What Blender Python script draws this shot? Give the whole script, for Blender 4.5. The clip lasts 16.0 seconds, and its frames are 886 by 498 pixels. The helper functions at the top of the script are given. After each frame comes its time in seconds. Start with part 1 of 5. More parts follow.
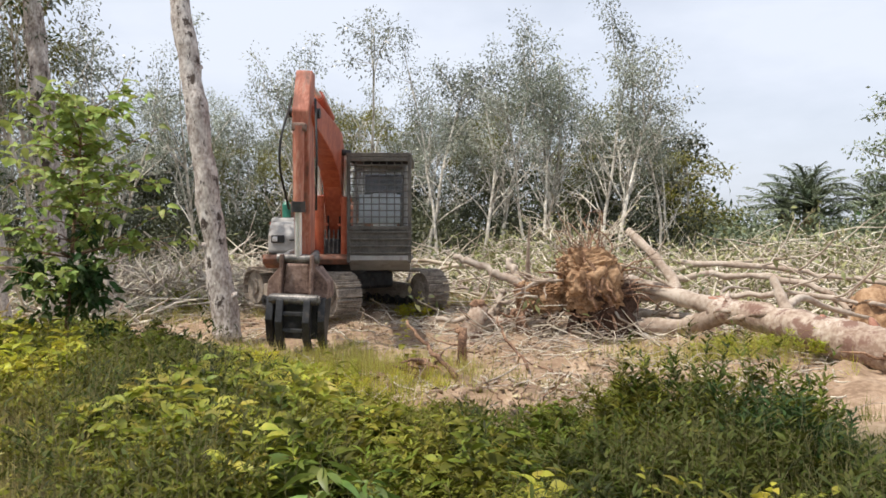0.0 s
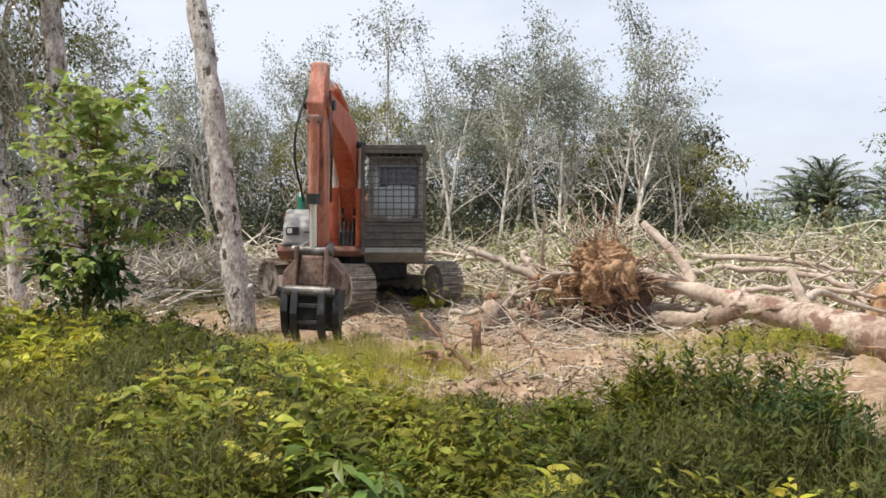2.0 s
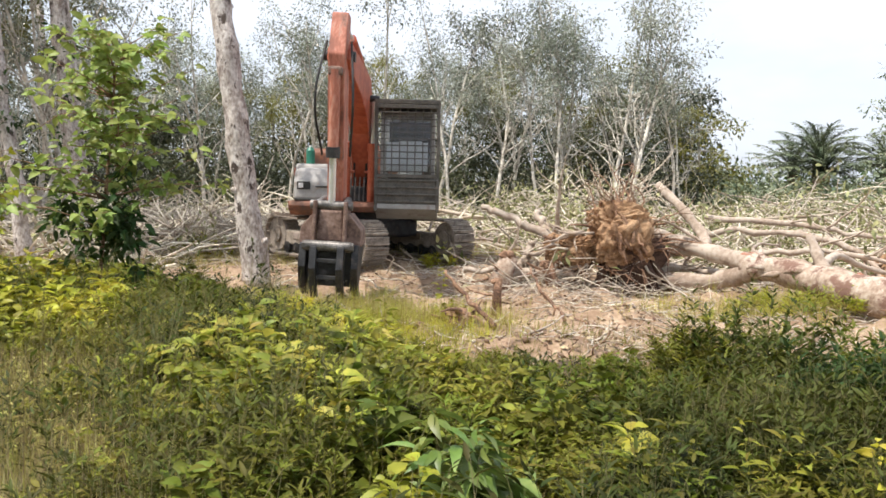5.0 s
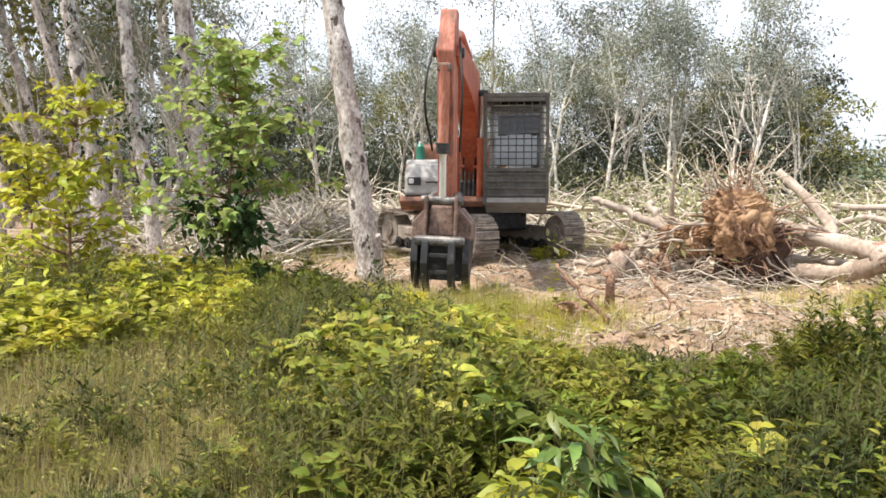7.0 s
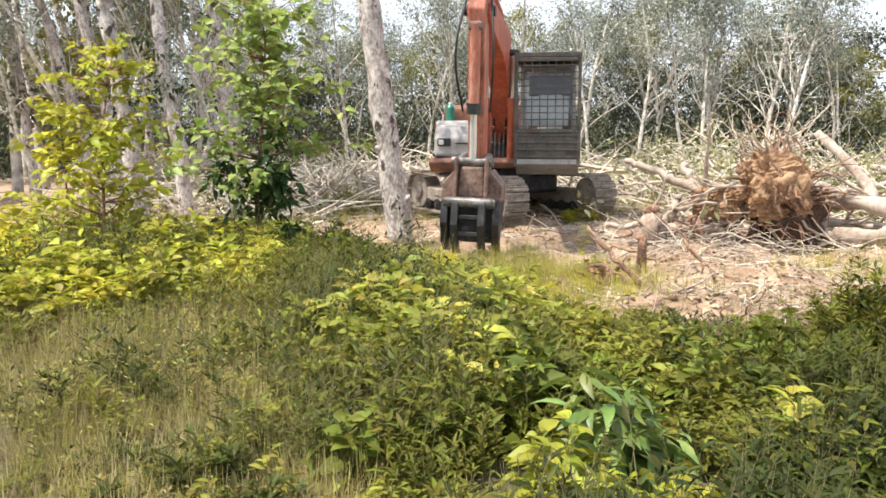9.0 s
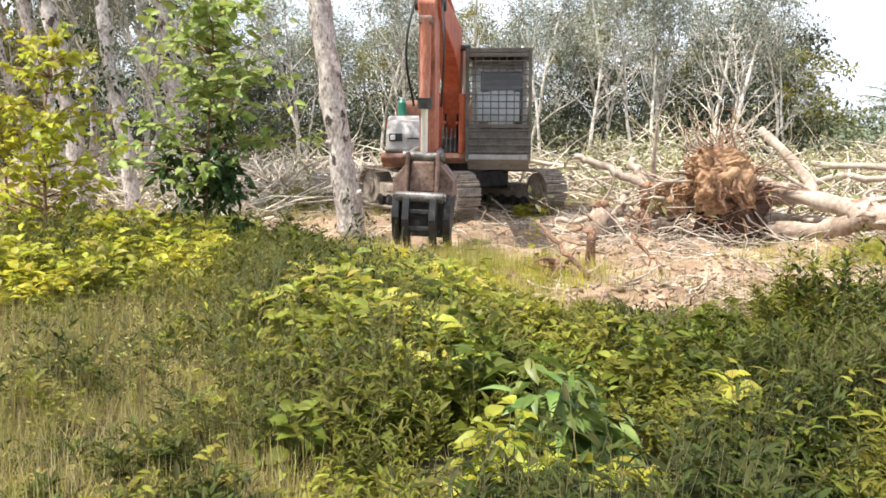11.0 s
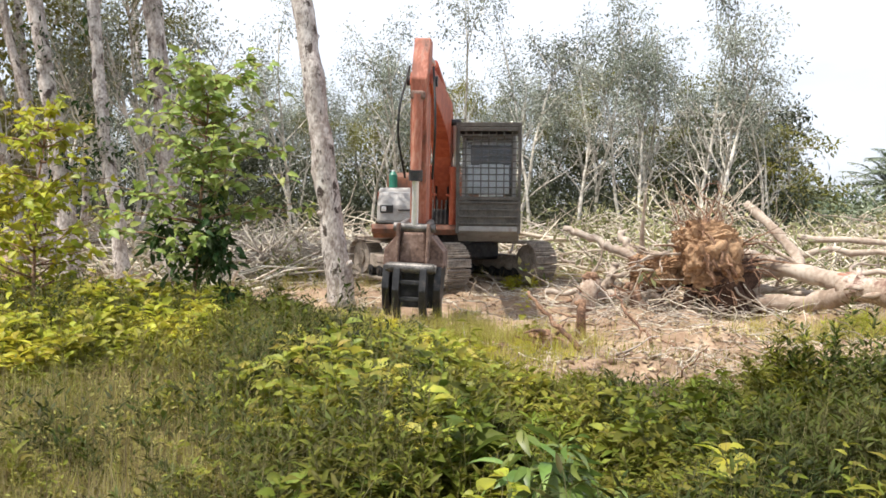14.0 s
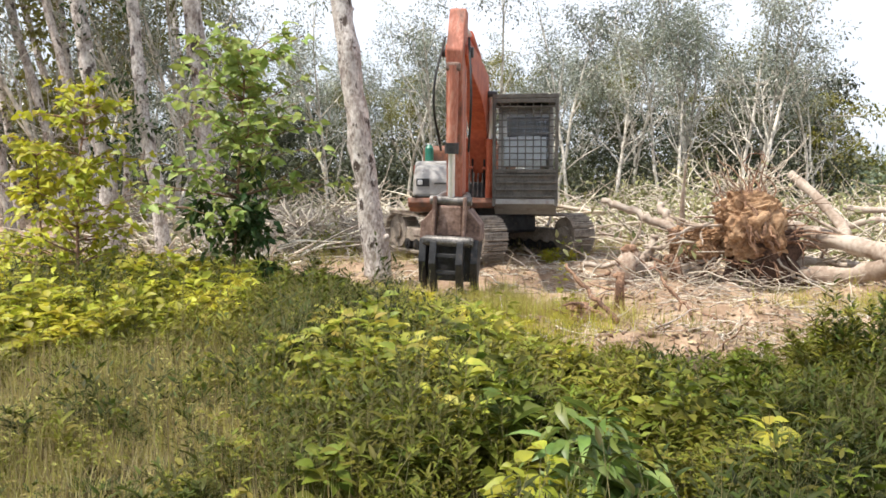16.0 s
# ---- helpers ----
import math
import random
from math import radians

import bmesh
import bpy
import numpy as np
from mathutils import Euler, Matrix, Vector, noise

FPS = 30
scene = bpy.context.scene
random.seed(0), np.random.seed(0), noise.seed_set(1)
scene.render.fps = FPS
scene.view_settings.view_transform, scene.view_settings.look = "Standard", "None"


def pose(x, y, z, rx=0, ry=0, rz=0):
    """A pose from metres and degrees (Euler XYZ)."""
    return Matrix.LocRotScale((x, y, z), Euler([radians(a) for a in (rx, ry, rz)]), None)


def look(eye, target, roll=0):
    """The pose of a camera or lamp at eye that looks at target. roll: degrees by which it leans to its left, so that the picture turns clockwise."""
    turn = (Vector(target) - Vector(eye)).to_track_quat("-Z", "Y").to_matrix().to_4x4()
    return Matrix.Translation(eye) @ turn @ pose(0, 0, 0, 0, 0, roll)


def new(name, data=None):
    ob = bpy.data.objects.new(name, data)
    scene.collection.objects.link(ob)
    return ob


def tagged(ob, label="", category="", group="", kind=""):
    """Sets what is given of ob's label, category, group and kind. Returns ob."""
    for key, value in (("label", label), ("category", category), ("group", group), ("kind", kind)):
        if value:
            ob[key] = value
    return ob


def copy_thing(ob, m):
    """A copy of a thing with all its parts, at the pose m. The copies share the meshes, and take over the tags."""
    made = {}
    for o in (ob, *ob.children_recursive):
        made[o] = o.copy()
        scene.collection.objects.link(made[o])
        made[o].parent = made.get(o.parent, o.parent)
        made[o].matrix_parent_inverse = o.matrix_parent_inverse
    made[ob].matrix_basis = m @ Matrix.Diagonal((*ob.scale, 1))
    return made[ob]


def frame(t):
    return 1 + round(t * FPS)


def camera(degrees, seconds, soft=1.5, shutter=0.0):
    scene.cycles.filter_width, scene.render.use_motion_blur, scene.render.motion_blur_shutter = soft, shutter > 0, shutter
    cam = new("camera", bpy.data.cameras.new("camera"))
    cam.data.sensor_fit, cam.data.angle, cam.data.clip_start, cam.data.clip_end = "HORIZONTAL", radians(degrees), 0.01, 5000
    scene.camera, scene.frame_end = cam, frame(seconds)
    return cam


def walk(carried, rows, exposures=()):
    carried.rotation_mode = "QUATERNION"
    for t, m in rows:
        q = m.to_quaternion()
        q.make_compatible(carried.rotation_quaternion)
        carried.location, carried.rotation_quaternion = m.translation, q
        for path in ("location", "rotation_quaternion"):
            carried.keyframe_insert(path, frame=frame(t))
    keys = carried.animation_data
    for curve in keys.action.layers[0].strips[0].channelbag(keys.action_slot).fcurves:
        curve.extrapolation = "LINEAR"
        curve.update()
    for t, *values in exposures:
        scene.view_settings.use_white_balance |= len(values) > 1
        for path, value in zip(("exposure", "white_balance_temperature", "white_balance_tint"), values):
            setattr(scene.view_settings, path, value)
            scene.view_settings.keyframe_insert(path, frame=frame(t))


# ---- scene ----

PATH = [
    (0, 0.421, -0.059, 1.784, 88.68, -0.00, 0.00),
    (0.5, 0.418, -0.058, 1.782, 88.37, 0.15, 0.29),
    (1, 0.424, -0.052, 1.792, 88.65, -0.10, -0.26),
    (1.5, 0.421, -0.061, 1.783, 88.23, -0.38, -0.04),
    (2, 0.410, -0.049, 1.786, 88.13, -0.17, 0.98),
    (2.5, 0.407, -0.053, 1.785, 87.26, 0.47, 2.18),
    (3, 0.398, -0.091, 1.777, 85.49, -0.01, 1.66),
    (3.2, 0.398, -0.052, 1.774, 85.71, -0.08, 1.26),
    (5.3, -0.141, 0.044, 1.743, 84.97, -1.29, -0.17),
    (5.5, -0.122, -0.025, 1.768, 84.24, -0.56, 1.76),
    (6, -0.141, 0.007, 1.763, 83.98, -0.43, 4.14),
    (6.5, -0.147, 0.006, 1.762, 84.17, -0.36, 6.40),
    (7, -0.152, 0.012, 1.771, 84.63, 0.08, 7.40),
    (7.5, -0.148, 0.003, 1.766, 84.00, 0.37, 7.53),
    (8, -0.145, 0.010, 1.757, 83.46, 0.44, 7.76),
    (8.5, -0.153, 0.029, 1.763, 82.64, 0.38, 8.62),
    (9, -0.176, 0.047, 1.754, 81.98, 0.05, 9.44),
    (9.5, -0.169, 0.030, 1.752, 82.22, -0.43, 6.86),
    (9.7, -0.131, -0.034, 1.759, 82.09, -0.01, 6.45),
    (11.8, -0.137, 0.070, 1.685, 81.80, -0.30, 6.09),
    (12, -0.136, 0.059, 1.692, 82.01, -0.36, 6.09),
    (12.5, -0.140, 0.065, 1.684, 81.95, -0.60, 5.41),
    (13, -0.138, 0.065, 1.689, 84.33, -0.94, 5.62),
    (13.5, -0.148, 0.061, 1.693, 86.70, -0.67, 5.81),
    (14, -0.144, 0.022, 1.700, 86.91, -0.55, 5.49),
    (14.5, -0.142, 0.056, 1.699, 86.58, -0.50, 6.05),
    (15, -0.137, 0.063, 1.689, 85.96, -0.05, 7.36),
    (15.5, -0.147, 0.061, 1.691, 85.76, 0.32, 8.44),
    (16, -0.146, 0.062, 1.685, 85.06, -0.02, 8.07),
]

cam = camera(57.5, 16.0, soft=1.65)
walk(cam, [(r[0], pose(*r[1:])) for r in PATH], [(0.0, 0.18), (2.0, 0.22), (3.0, 0.32), (5.5, 0.55), (7.0, 0.72), (9.0, 0.87), (9.7, 0.90), (12.5, 0.92), (13.5, 0.68), (14.5, 0.54), (16.0, 0.63)])

# ---- world and sun ----
SUN_EL, SUN_AZ = 64.0, 240.0      # elevation; bearing clockwise from +y (behind the camera, to its left)
world = bpy.data.worlds.new("world")
scene.world = world
world.use_nodes = True
wn, wl = world.node_tree.nodes, world.node_tree.links
sky = wn.new("ShaderNodeTexSky")
sky.sky_type = "NISHITA"
sky.sun_disc = False
sky.sun_elevation, sky.sun_rotation = radians(SUN_EL), radians(SUN_AZ)
sky.air_density, sky.dust_density, sky.ozone_density = 1.0, 2.5, 1.0
tc = wn.new("ShaderNodeTexCoord")
mp = wn.new("ShaderNodeMapping")
mp.inputs["Scale"].default_value = (1.0, 1.0, 2.6)
cloud = wn.new("ShaderNodeTexNoise")
cloud.inputs["Scale"].default_value, cloud.inputs["Detail"].default_value, cloud.inputs["Roughness"].default_value = 1.7, 7.0, 0.55
ramp = wn.new("ShaderNodeValToRGB")
ramp.color_ramp.elements[0].position, ramp.color_ramp.elements[1].position = 0.36, 0.66
ramp.color_ramp.elements[0].color, ramp.color_ramp.elements[1].color = (0.50, 0.50, 0.50, 1), (0.92, 0.92, 0.92, 1)
mix = wn.new("ShaderNodeMix")
mix.data_type = "RGBA"
mix.inputs["B"].default_value = (7.9, 8.4, 9.5, 1)
wl.new(tc.outputs["Generated"], mp.inputs["Vector"])
wl.new(mp.outputs["Vector"], cloud.inputs["Vector"])
wl.new(cloud.outputs["Fac"], ramp.inputs["Fac"])
wl.new(ramp.outputs["Color"], mix.inputs["Factor"])
wl.new(sky.outputs["Color"], mix.inputs["A"])
wl.new(mix.outputs["Result"], wn["Background"].inputs["Color"])
wn["Background"].inputs["Strength"].default_value = 0.10

sun = new("sun", bpy.data.lights.new("sun", "SUN"))
sun.data.energy, sun.data.angle, sun.data.color = 4.2, radians(0.6), (1.0, 0.925, 0.835)
a, e = radians(SUN_AZ), radians(SUN_EL)
sun.matrix_world = look((40 * math.sin(a) * math.cos(e), 40 * math.cos(a) * math.cos(e), 40 * math.sin(e)), (0, 0, 0))


# ---- materials ----
def material(name, colours, scale=6.0, rough=0.7, bump=0.3, metal=0.0, translucent=0.0, vary=0.0, fine=40.0, world_space=False, stretch=(1, 1, 1), spec=0.5, stain=None, stain_at=(0.55, 0.62), stain_scale=3.0, bump_dist=0.02):
    """Two-scale noise between two or three colours, fine relief, and an optional stain colour; vary shifts the brightness leaf by leaf or piece by piece."""
    m = bpy.data.materials.new(name)
    m.use_nodes = True
    n, l = m.node_tree.nodes, m.node_tree.links
    b = n["Principled BSDF"]
    src = n.new("ShaderNodeNewGeometry") if world_space else n.new("ShaderNodeTexCoord")
    out = src.outputs["Position"] if world_space else src.outputs["Object"]
    mapping = n.new("ShaderNodeMapping")
    mapping.inputs["Scale"].default_value = stretch
    l.new(out, mapping.inputs["Vector"])
    big = n.new("ShaderNodeTexNoise")
    big.inputs["Scale"].default_value, big.inputs["Detail"].default_value, big.inputs["Roughness"].default_value = scale, 6, 0.65
    small = n.new("ShaderNodeTexNoise")
    small.inputs["Scale"].default_value, small.inputs["Detail"].default_value = fine, 4
    l.new(mapping.outputs["Vector"], big.inputs["Vector"])
    l.new(mapping.outputs["Vector"], small.inputs["Vector"])
    r = n.new("ShaderNodeValToRGB")
    els = r.color_ramp.elements
    while len(els) < len(colours):
        els.new(0.5)
    for i, c in enumerate(colours):
        els[i].position = 0.40 + 0.20 * i / (len(colours) - 1)
        els[i].color = (*c, 1)
    mixf = n.new("ShaderNodeMath")
    mixf.operation = "MULTIPLY_ADD"
    mixf.inputs[1].default_value = 0.35
    sub = n.new("ShaderNodeMath")
    sub.operation = "MULTIPLY_ADD"
    sub.inputs[1].default_value, sub.inputs[2].default_value = 0.65, 0.0
    l.new(big.outputs["Fac"], sub.inputs[0])
    l.new(small.outputs["Fac"], mixf.inputs[0])
    l.new(sub.outputs[0], mixf.inputs[2])
    l.new(mixf.outputs[0], r.inputs["Fac"])
    colour = r.outputs["Color"]
    if stain:
        sn = n.new("ShaderNodeTexNoise")
        sn.inputs["Scale"].default_value, sn.inputs["Detail"].default_value, sn.inputs["Roughness"].default_value = stain_scale, 8, 0.7
        l.new(mapping.outputs["Vector"], sn.inputs["Vector"])
        sr = n.new("ShaderNodeValToRGB")
        sr.color_ramp.elements[0].position, sr.color_ramp.elements[1].position = stain_at
        l.new(sn.outputs["Fac"], sr.inputs["Fac"])
        sm = n.new("ShaderNodeMix")
        sm.data_type = "RGBA"
        l.new(sr.outputs["Color"], sm.inputs["Factor"])
        l.new(colour, sm.inputs["A"])
        sm.inputs["B"].default_value = (*stain, 1)
        colour = sm.outputs["Result"]
    if vary:
        g = n.new("ShaderNodeNewGeometry")
        o = n.new("ShaderNodeObjectInfo")
        add = n.new("ShaderNodeMath")
        add.operation = "ADD"
        l.new(g.outputs["Random Per Island"], add.inputs[0])
        l.new(o.outputs["Random"], add.inputs[1])
        rng = n.new("ShaderNodeMapRange")
        rng.inputs["From Max"].default_value = 2.0
        rng.inputs["To Min"].default_value, rng.inputs["To Max"].default_value = 1 - vary, 1 + vary
        l.new(add.outputs[0], rng.inputs["Value"])
        hsv = n.new("ShaderNodeHueSaturation")
        l.new(rng.outputs["Result"], hsv.inputs["Value"])
        hue = n.new("ShaderNodeMapRange")
        hue.inputs["To Min"].default_value, hue.inputs["To Max"].default_value = 0.5 - 0.05 * vary, 0.5 + 0.05 * vary
        l.new(g.outputs["Random Per Island"], hue.inputs["Value"])
        l.new(hue.outputs["Result"], hsv.inputs["Hue"])
        l.new(colour, hsv.inputs["Color"])
        colour = hsv.outputs["Color"]
    l.new(colour, b.inputs["Base Color"])
    b.inputs["Roughness"].default_value, b.inputs["Metallic"].default_value = rough, metal
    b.inputs["Specular IOR Level"].default_value = spec
    if bump:
        bn = n.new("ShaderNodeBump")
        bn.inputs["Strength"].default_value, bn.inputs["Distance"].default_value = bump, bump_dist
        l.new(mixf.outputs[0], bn.inputs["Height"])
        l.new(bn.outputs["Normal"], b.inputs["Normal"])
    if translucent:
        t = n.new("ShaderNodeBsdfTranslucent")
        l.new(colour, t.inputs["Color"])
        ms = n.new("ShaderNodeMixShader")
        ms.inputs["Fac"].default_value = translucent
        l.new(b.outputs[0], ms.inputs[1])
        l.new(t.outputs[0], ms.inputs[2])
        l.new(ms.outputs[0], n["Material Output"].inputs["Surface"])
    return m


LEAF = dict(rough=0.5, bump=0.0, translucent=0.40, vary=0.45, spec=0.4)
WEED = dict(rough=0.6, bump=0.0, translucent=0.32, vary=0.6, spec=0.25)
M = {
    "weed": material("weed_leaf", [(0.0827, 0.0926, 0.0105), (0.156, 0.159, 0.0187), (0.254, 0.239, 0.0362)], 0.5, fine=3.0, world_space=True, **WEED),
    "broad": material("broad_leaf", [(0.0744, 0.1, 0.0113), (0.144, 0.174, 0.0199), (0.242, 0.24, 0.0313)], 0.6, fine=3.0, world_space=True, **WEED),
    "fresh": material("fresh_leaf", [(0.184, 0.222, 0.0284), (0.316, 0.334, 0.0446), (0.474, 0.413, 0.0729)], 1.5, fine=6.0, world_space=True, **LEAF),
    "olive": material("olive_leaf", [(0.0983, 0.109, 0.0119), (0.171, 0.173, 0.0194), (0.257, 0.242, 0.0378)], 0.8, fine=4.0, world_space=True, **WEED),
    "bright": material("sapling_leaf", [(0.31, 0.333, 0.027), (0.43, 0.432, 0.0315), (0.533, 0.486, 0.0405)], 2.0, fine=6.0, world_space=True, **LEAF),
    "thicket": material("thicket_leaf", [(0.026, 0.034, 0.018), (0.058, 0.068, 0.034), (0.125, 0.13, 0.06)], 0.3, fine=2.0, world_space=True, rough=0.5, bump=0.0, translucent=0.2, vary=0.45),
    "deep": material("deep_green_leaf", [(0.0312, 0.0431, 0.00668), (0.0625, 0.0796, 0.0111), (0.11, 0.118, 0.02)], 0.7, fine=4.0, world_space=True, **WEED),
    # lime and yellow: young-leaf colours that also carry some of the sunlight
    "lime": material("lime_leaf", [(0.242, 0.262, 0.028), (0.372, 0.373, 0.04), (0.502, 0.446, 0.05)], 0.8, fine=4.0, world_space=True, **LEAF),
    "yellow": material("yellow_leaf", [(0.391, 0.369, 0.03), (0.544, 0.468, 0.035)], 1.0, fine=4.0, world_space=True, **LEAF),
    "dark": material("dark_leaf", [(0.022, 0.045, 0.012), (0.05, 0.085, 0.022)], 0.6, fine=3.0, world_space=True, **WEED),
    "grass": material("grass_blade", [(0.228, 0.213, 0.055), (0.36, 0.323, 0.0935), (0.504, 0.427, 0.165)], 0.7, fine=3.0, world_space=True, **WEED),
    "drygrass": material("dry_grass", [(0.322, 0.254, 0.126), (0.494, 0.407, 0.221)], 0.7, fine=3.0, world_space=True, **WEED),
    "canopy": material("canopy_leaf", [(0.107, 0.126, 0.0909), (0.251, 0.275, 0.207), (0.453, 0.477, 0.401)], 0.3, fine=1.5, world_space=True, rough=0.34, bump=0.0, translucent=0.30, vary=0.65, spec=0.8),
    "canopy_yellow": material("young_canopy_leaf", [(0.132, 0.138, 0.033), (0.24, 0.218, 0.044)], 0.25, fine=1.5, world_space=True, rough=0.4, bump=0.0, translucent=0.3, vary=0.4),
    "palm": material("palm_leaf", [(0.098, 0.139, 0.0827), (0.224, 0.252, 0.138)], 0.4, fine=2.0, world_space=True, rough=0.35, bump=0.0, translucent=0.15, vary=0.3),
    "withered": material("withered_leaf", [(0.123, 0.145, 0.0508), (0.263, 0.268, 0.109), (0.479, 0.45, 0.232)], 0.6, fine=3.0, world_space=True, rough=0.5, bump=0.0, translucent=0.25, vary=0.5),
    "stem": material("green_stem", [(0.13, 0.14, 0.045), (0.24, 0.20, 0.09)], 8, bump=0.1),
    "bark": material("rubber_bark", [(0.22, 0.175, 0.15), (0.47, 0.415, 0.375), (0.74, 0.69, 0.64)], 3.6, rough=0.9, bump=0.9, fine=22, stretch=(1.5, 1.5, 0.8), stain=(0.075, 0.055, 0.045), stain_at=(0.56, 0.605), stain_scale=3.8, bump_dist=0.05),
    "bark_far": material("pale_bark", [(0.236, 0.212, 0.174), (0.531, 0.496, 0.429), (0.779, 0.732, 0.65)], 2.0, rough=0.9, bump=0.2, fine=9, vary=0.25),
    "log": material("fallen_log_bark", [(0.24, 0.16, 0.114), (0.416, 0.328, 0.255), (0.576, 0.499, 0.418)], 1.6, rough=0.88, bump=0.8, fine=14, stain=(0.20, 0.115, 0.085), stain_at=(0.50, 0.57), stain_scale=3.2, bump_dist=0.04),
    "limb": material("smooth_pale_limb", [(0.273, 0.204, 0.153), (0.398, 0.321, 0.256), (0.507, 0.435, 0.359)], 1.8, rough=0.85, bump=0.4, fine=16, stain=(0.24, 0.15, 0.11), stain_at=(0.60, 0.68), stain_scale=2.5, vary=0.15),
    "soil": material("crumbled_soil", [(0.15, 0.092, 0.056), (0.28, 0.19, 0.122), (0.40, 0.295, 0.20)], 2.0, rough=0.95, bump=0.5, vary=0.45, world_space=True),
    "damp_soil": material("damp_dark_soil", [(0.045, 0.03, 0.022), (0.10, 0.07, 0.05), (0.17, 0.125, 0.09)], 4.0, rough=0.95, bump=0.9, fine=25, bump_dist=0.05),
    "leaf_litter": material("dry_leaf_litter", [(0.16, 0.10, 0.055), (0.30, 0.215, 0.13), (0.48, 0.38, 0.26)], 1.5, rough=0.8, bump=0.0, vary=0.6, world_space=True),
    "jade": material("jade_leaf", [(0.1, 0.152, 0.0309), (0.171, 0.238, 0.0527), (0.283, 0.324, 0.088)], 1.5, fine=6.0, world_space=True, rough=0.45, bump=0.0, translucent=0.3, vary=0.5, spec=0.5),
    "branch": material("bare_branch", [(0.275, 0.209, 0.144), (0.421, 0.348, 0.265), (0.551, 0.48, 0.393)], 4, rough=0.9, bump=0.3, vary=0.3),
    "twig": material("grey_twig", [(0.315, 0.255, 0.194), (0.605, 0.534, 0.436), (0.847, 0.772, 0.659)], 1.5, rough=0.9, bump=0.0, vary=0.45, world_space=True),
    "root": material("torn_root", [(0.0935, 0.0504, 0.033), (0.22, 0.121, 0.075), (0.374, 0.231, 0.15)], 5, rough=0.9, bump=0.4, vary=0.35),
    "clay": material("root_clay", [(0.158, 0.0836, 0.0443), (0.308, 0.185, 0.0994), (0.437, 0.29, 0.173)], 2.6, rough=0.95, bump=0.9, fine=16, bump_dist=0.06),
    # root wood darkened for the shade in the hollow under the plate
    "shade_dark_wood": material("shade_darkened_root_wood", [(0.03, 0.016, 0.011), (0.075, 0.04, 0.026), (0.13, 0.075, 0.05)], 5, rough=0.85, bump=0.6),
    "green_leaf": material("green_sapling_leaf", [(0.15, 0.21, 0.045), (0.25, 0.32, 0.07), (0.37, 0.42, 0.12)], 1.5, fine=6.0, world_space=True, **LEAF),
    "heartwood": material("torn_wood", [(0.26, 0.11, 0.07), (0.42, 0.22, 0.15)], 8, rough=0.85, bump=0.6),
    "orange": material("orange_paint", [(0.317, 0.0589, 0.0275), (0.422, 0.095, 0.0418), (0.484, 0.138, 0.0715)], 2.5, rough=0.48, bump=0.05, fine=14, stain=(0.20, 0.06, 0.035), stain_at=(0.62, 0.78), stain_scale=4),
    "faded_orange": material("faded_orange_paint", [(0.30, 0.10, 0.06), (0.46, 0.16, 0.10), (0.56, 0.28, 0.20)], 2.2, rough=0.6, bump=0.08, fine=12, stretch=(2.5, 2.5, 0.6), stain=(0.16, 0.07, 0.05), stain_at=(0.52, 0.66), stain_scale=3),
    "rust": material("rusty_steel", [(0.10, 0.06, 0.045), (0.20, 0.125, 0.095), (0.30, 0.21, 0.17)], 5, rough=0.75, bump=0.3, fine=25),
    "worn_orange": material("scuffed_orange_paint", [(0.124, 0.0595, 0.0405), (0.223, 0.085, 0.045), (0.279, 0.145, 0.09)], 3.5, rough=0.65, bump=0.1, fine=20, stain=(0.07, 0.045, 0.035), stain_at=(0.5, 0.66), stain_scale=5),
    "grey": material("grey_paint", [(0.30, 0.29, 0.27), (0.42, 0.41, 0.39)], 3, rough=0.5, bump=0.05, stain=(0.20, 0.15, 0.11), stain_at=(0.55, 0.75), stain_scale=5),
    "guard": material("guard_steel", [(0.07, 0.064, 0.054), (0.15, 0.138, 0.118)], 6, rough=0.6, bump=0.1, metal=0.2, stain=(0.17, 0.13, 0.10), stain_at=(0.58, 0.78), stain_scale=6),
    "dark_steel": material("dark_steel", [(0.02, 0.02, 0.021), (0.055, 0.055, 0.057)], 7, rough=0.5, bump=0.2, metal=0.3, stain=(0.17, 0.13, 0.10), stain_at=(0.58, 0.78), stain_scale=4),
    "worn_steel": material("worn_steel", [(0.08, 0.075, 0.07), (0.17, 0.16, 0.15), (0.28, 0.26, 0.24)], 6, rough=0.45, bump=0.2, metal=0.45),
    "track": material("muddy_track_steel", [(0.16, 0.13, 0.105), (0.28, 0.235, 0.19), (0.36, 0.31, 0.26)], 5, rough=0.8, bump=0.5, vary=0.2),
    "chrome": material("chrome_rod", [(0.80, 0.80, 0.80), (0.90, 0.90, 0.90)], 5, rough=0.3, bump=0.0, metal=0.5),
    "black": material("black_rubber_and_shade", [(0.012, 0.012, 0.012), (0.03, 0.03, 0.03)], 8, rough=0.6, bump=0.1),
    "green": material("green_plastic", [(0.02, 0.15, 0.10), (0.035, 0.22, 0.15)], 4, rough=0.4, bump=0.0),
    "white": material("white_decal", [(0.70, 0.70, 0.68), (0.80, 0.80, 0.78)], 8, rough=0.5, bump=0.0),
    # seat cloth, also on the sheet drawn for the windscreen's sky reflection
    "seat": material("pale_seat_cloth_and_glare", [(0.62, 0.63, 0.63), (0.78, 0.79, 0.79)], 5, rough=0.9, bump=0.2),
}
glass = bpy.data.materials.new("cab_glass")
glass.use_nodes = True
gb = glass.node_tree.nodes["Principled BSDF"]
gb.inputs["Base Color"].default_value = (0.93, 0.96, 0.96, 1)
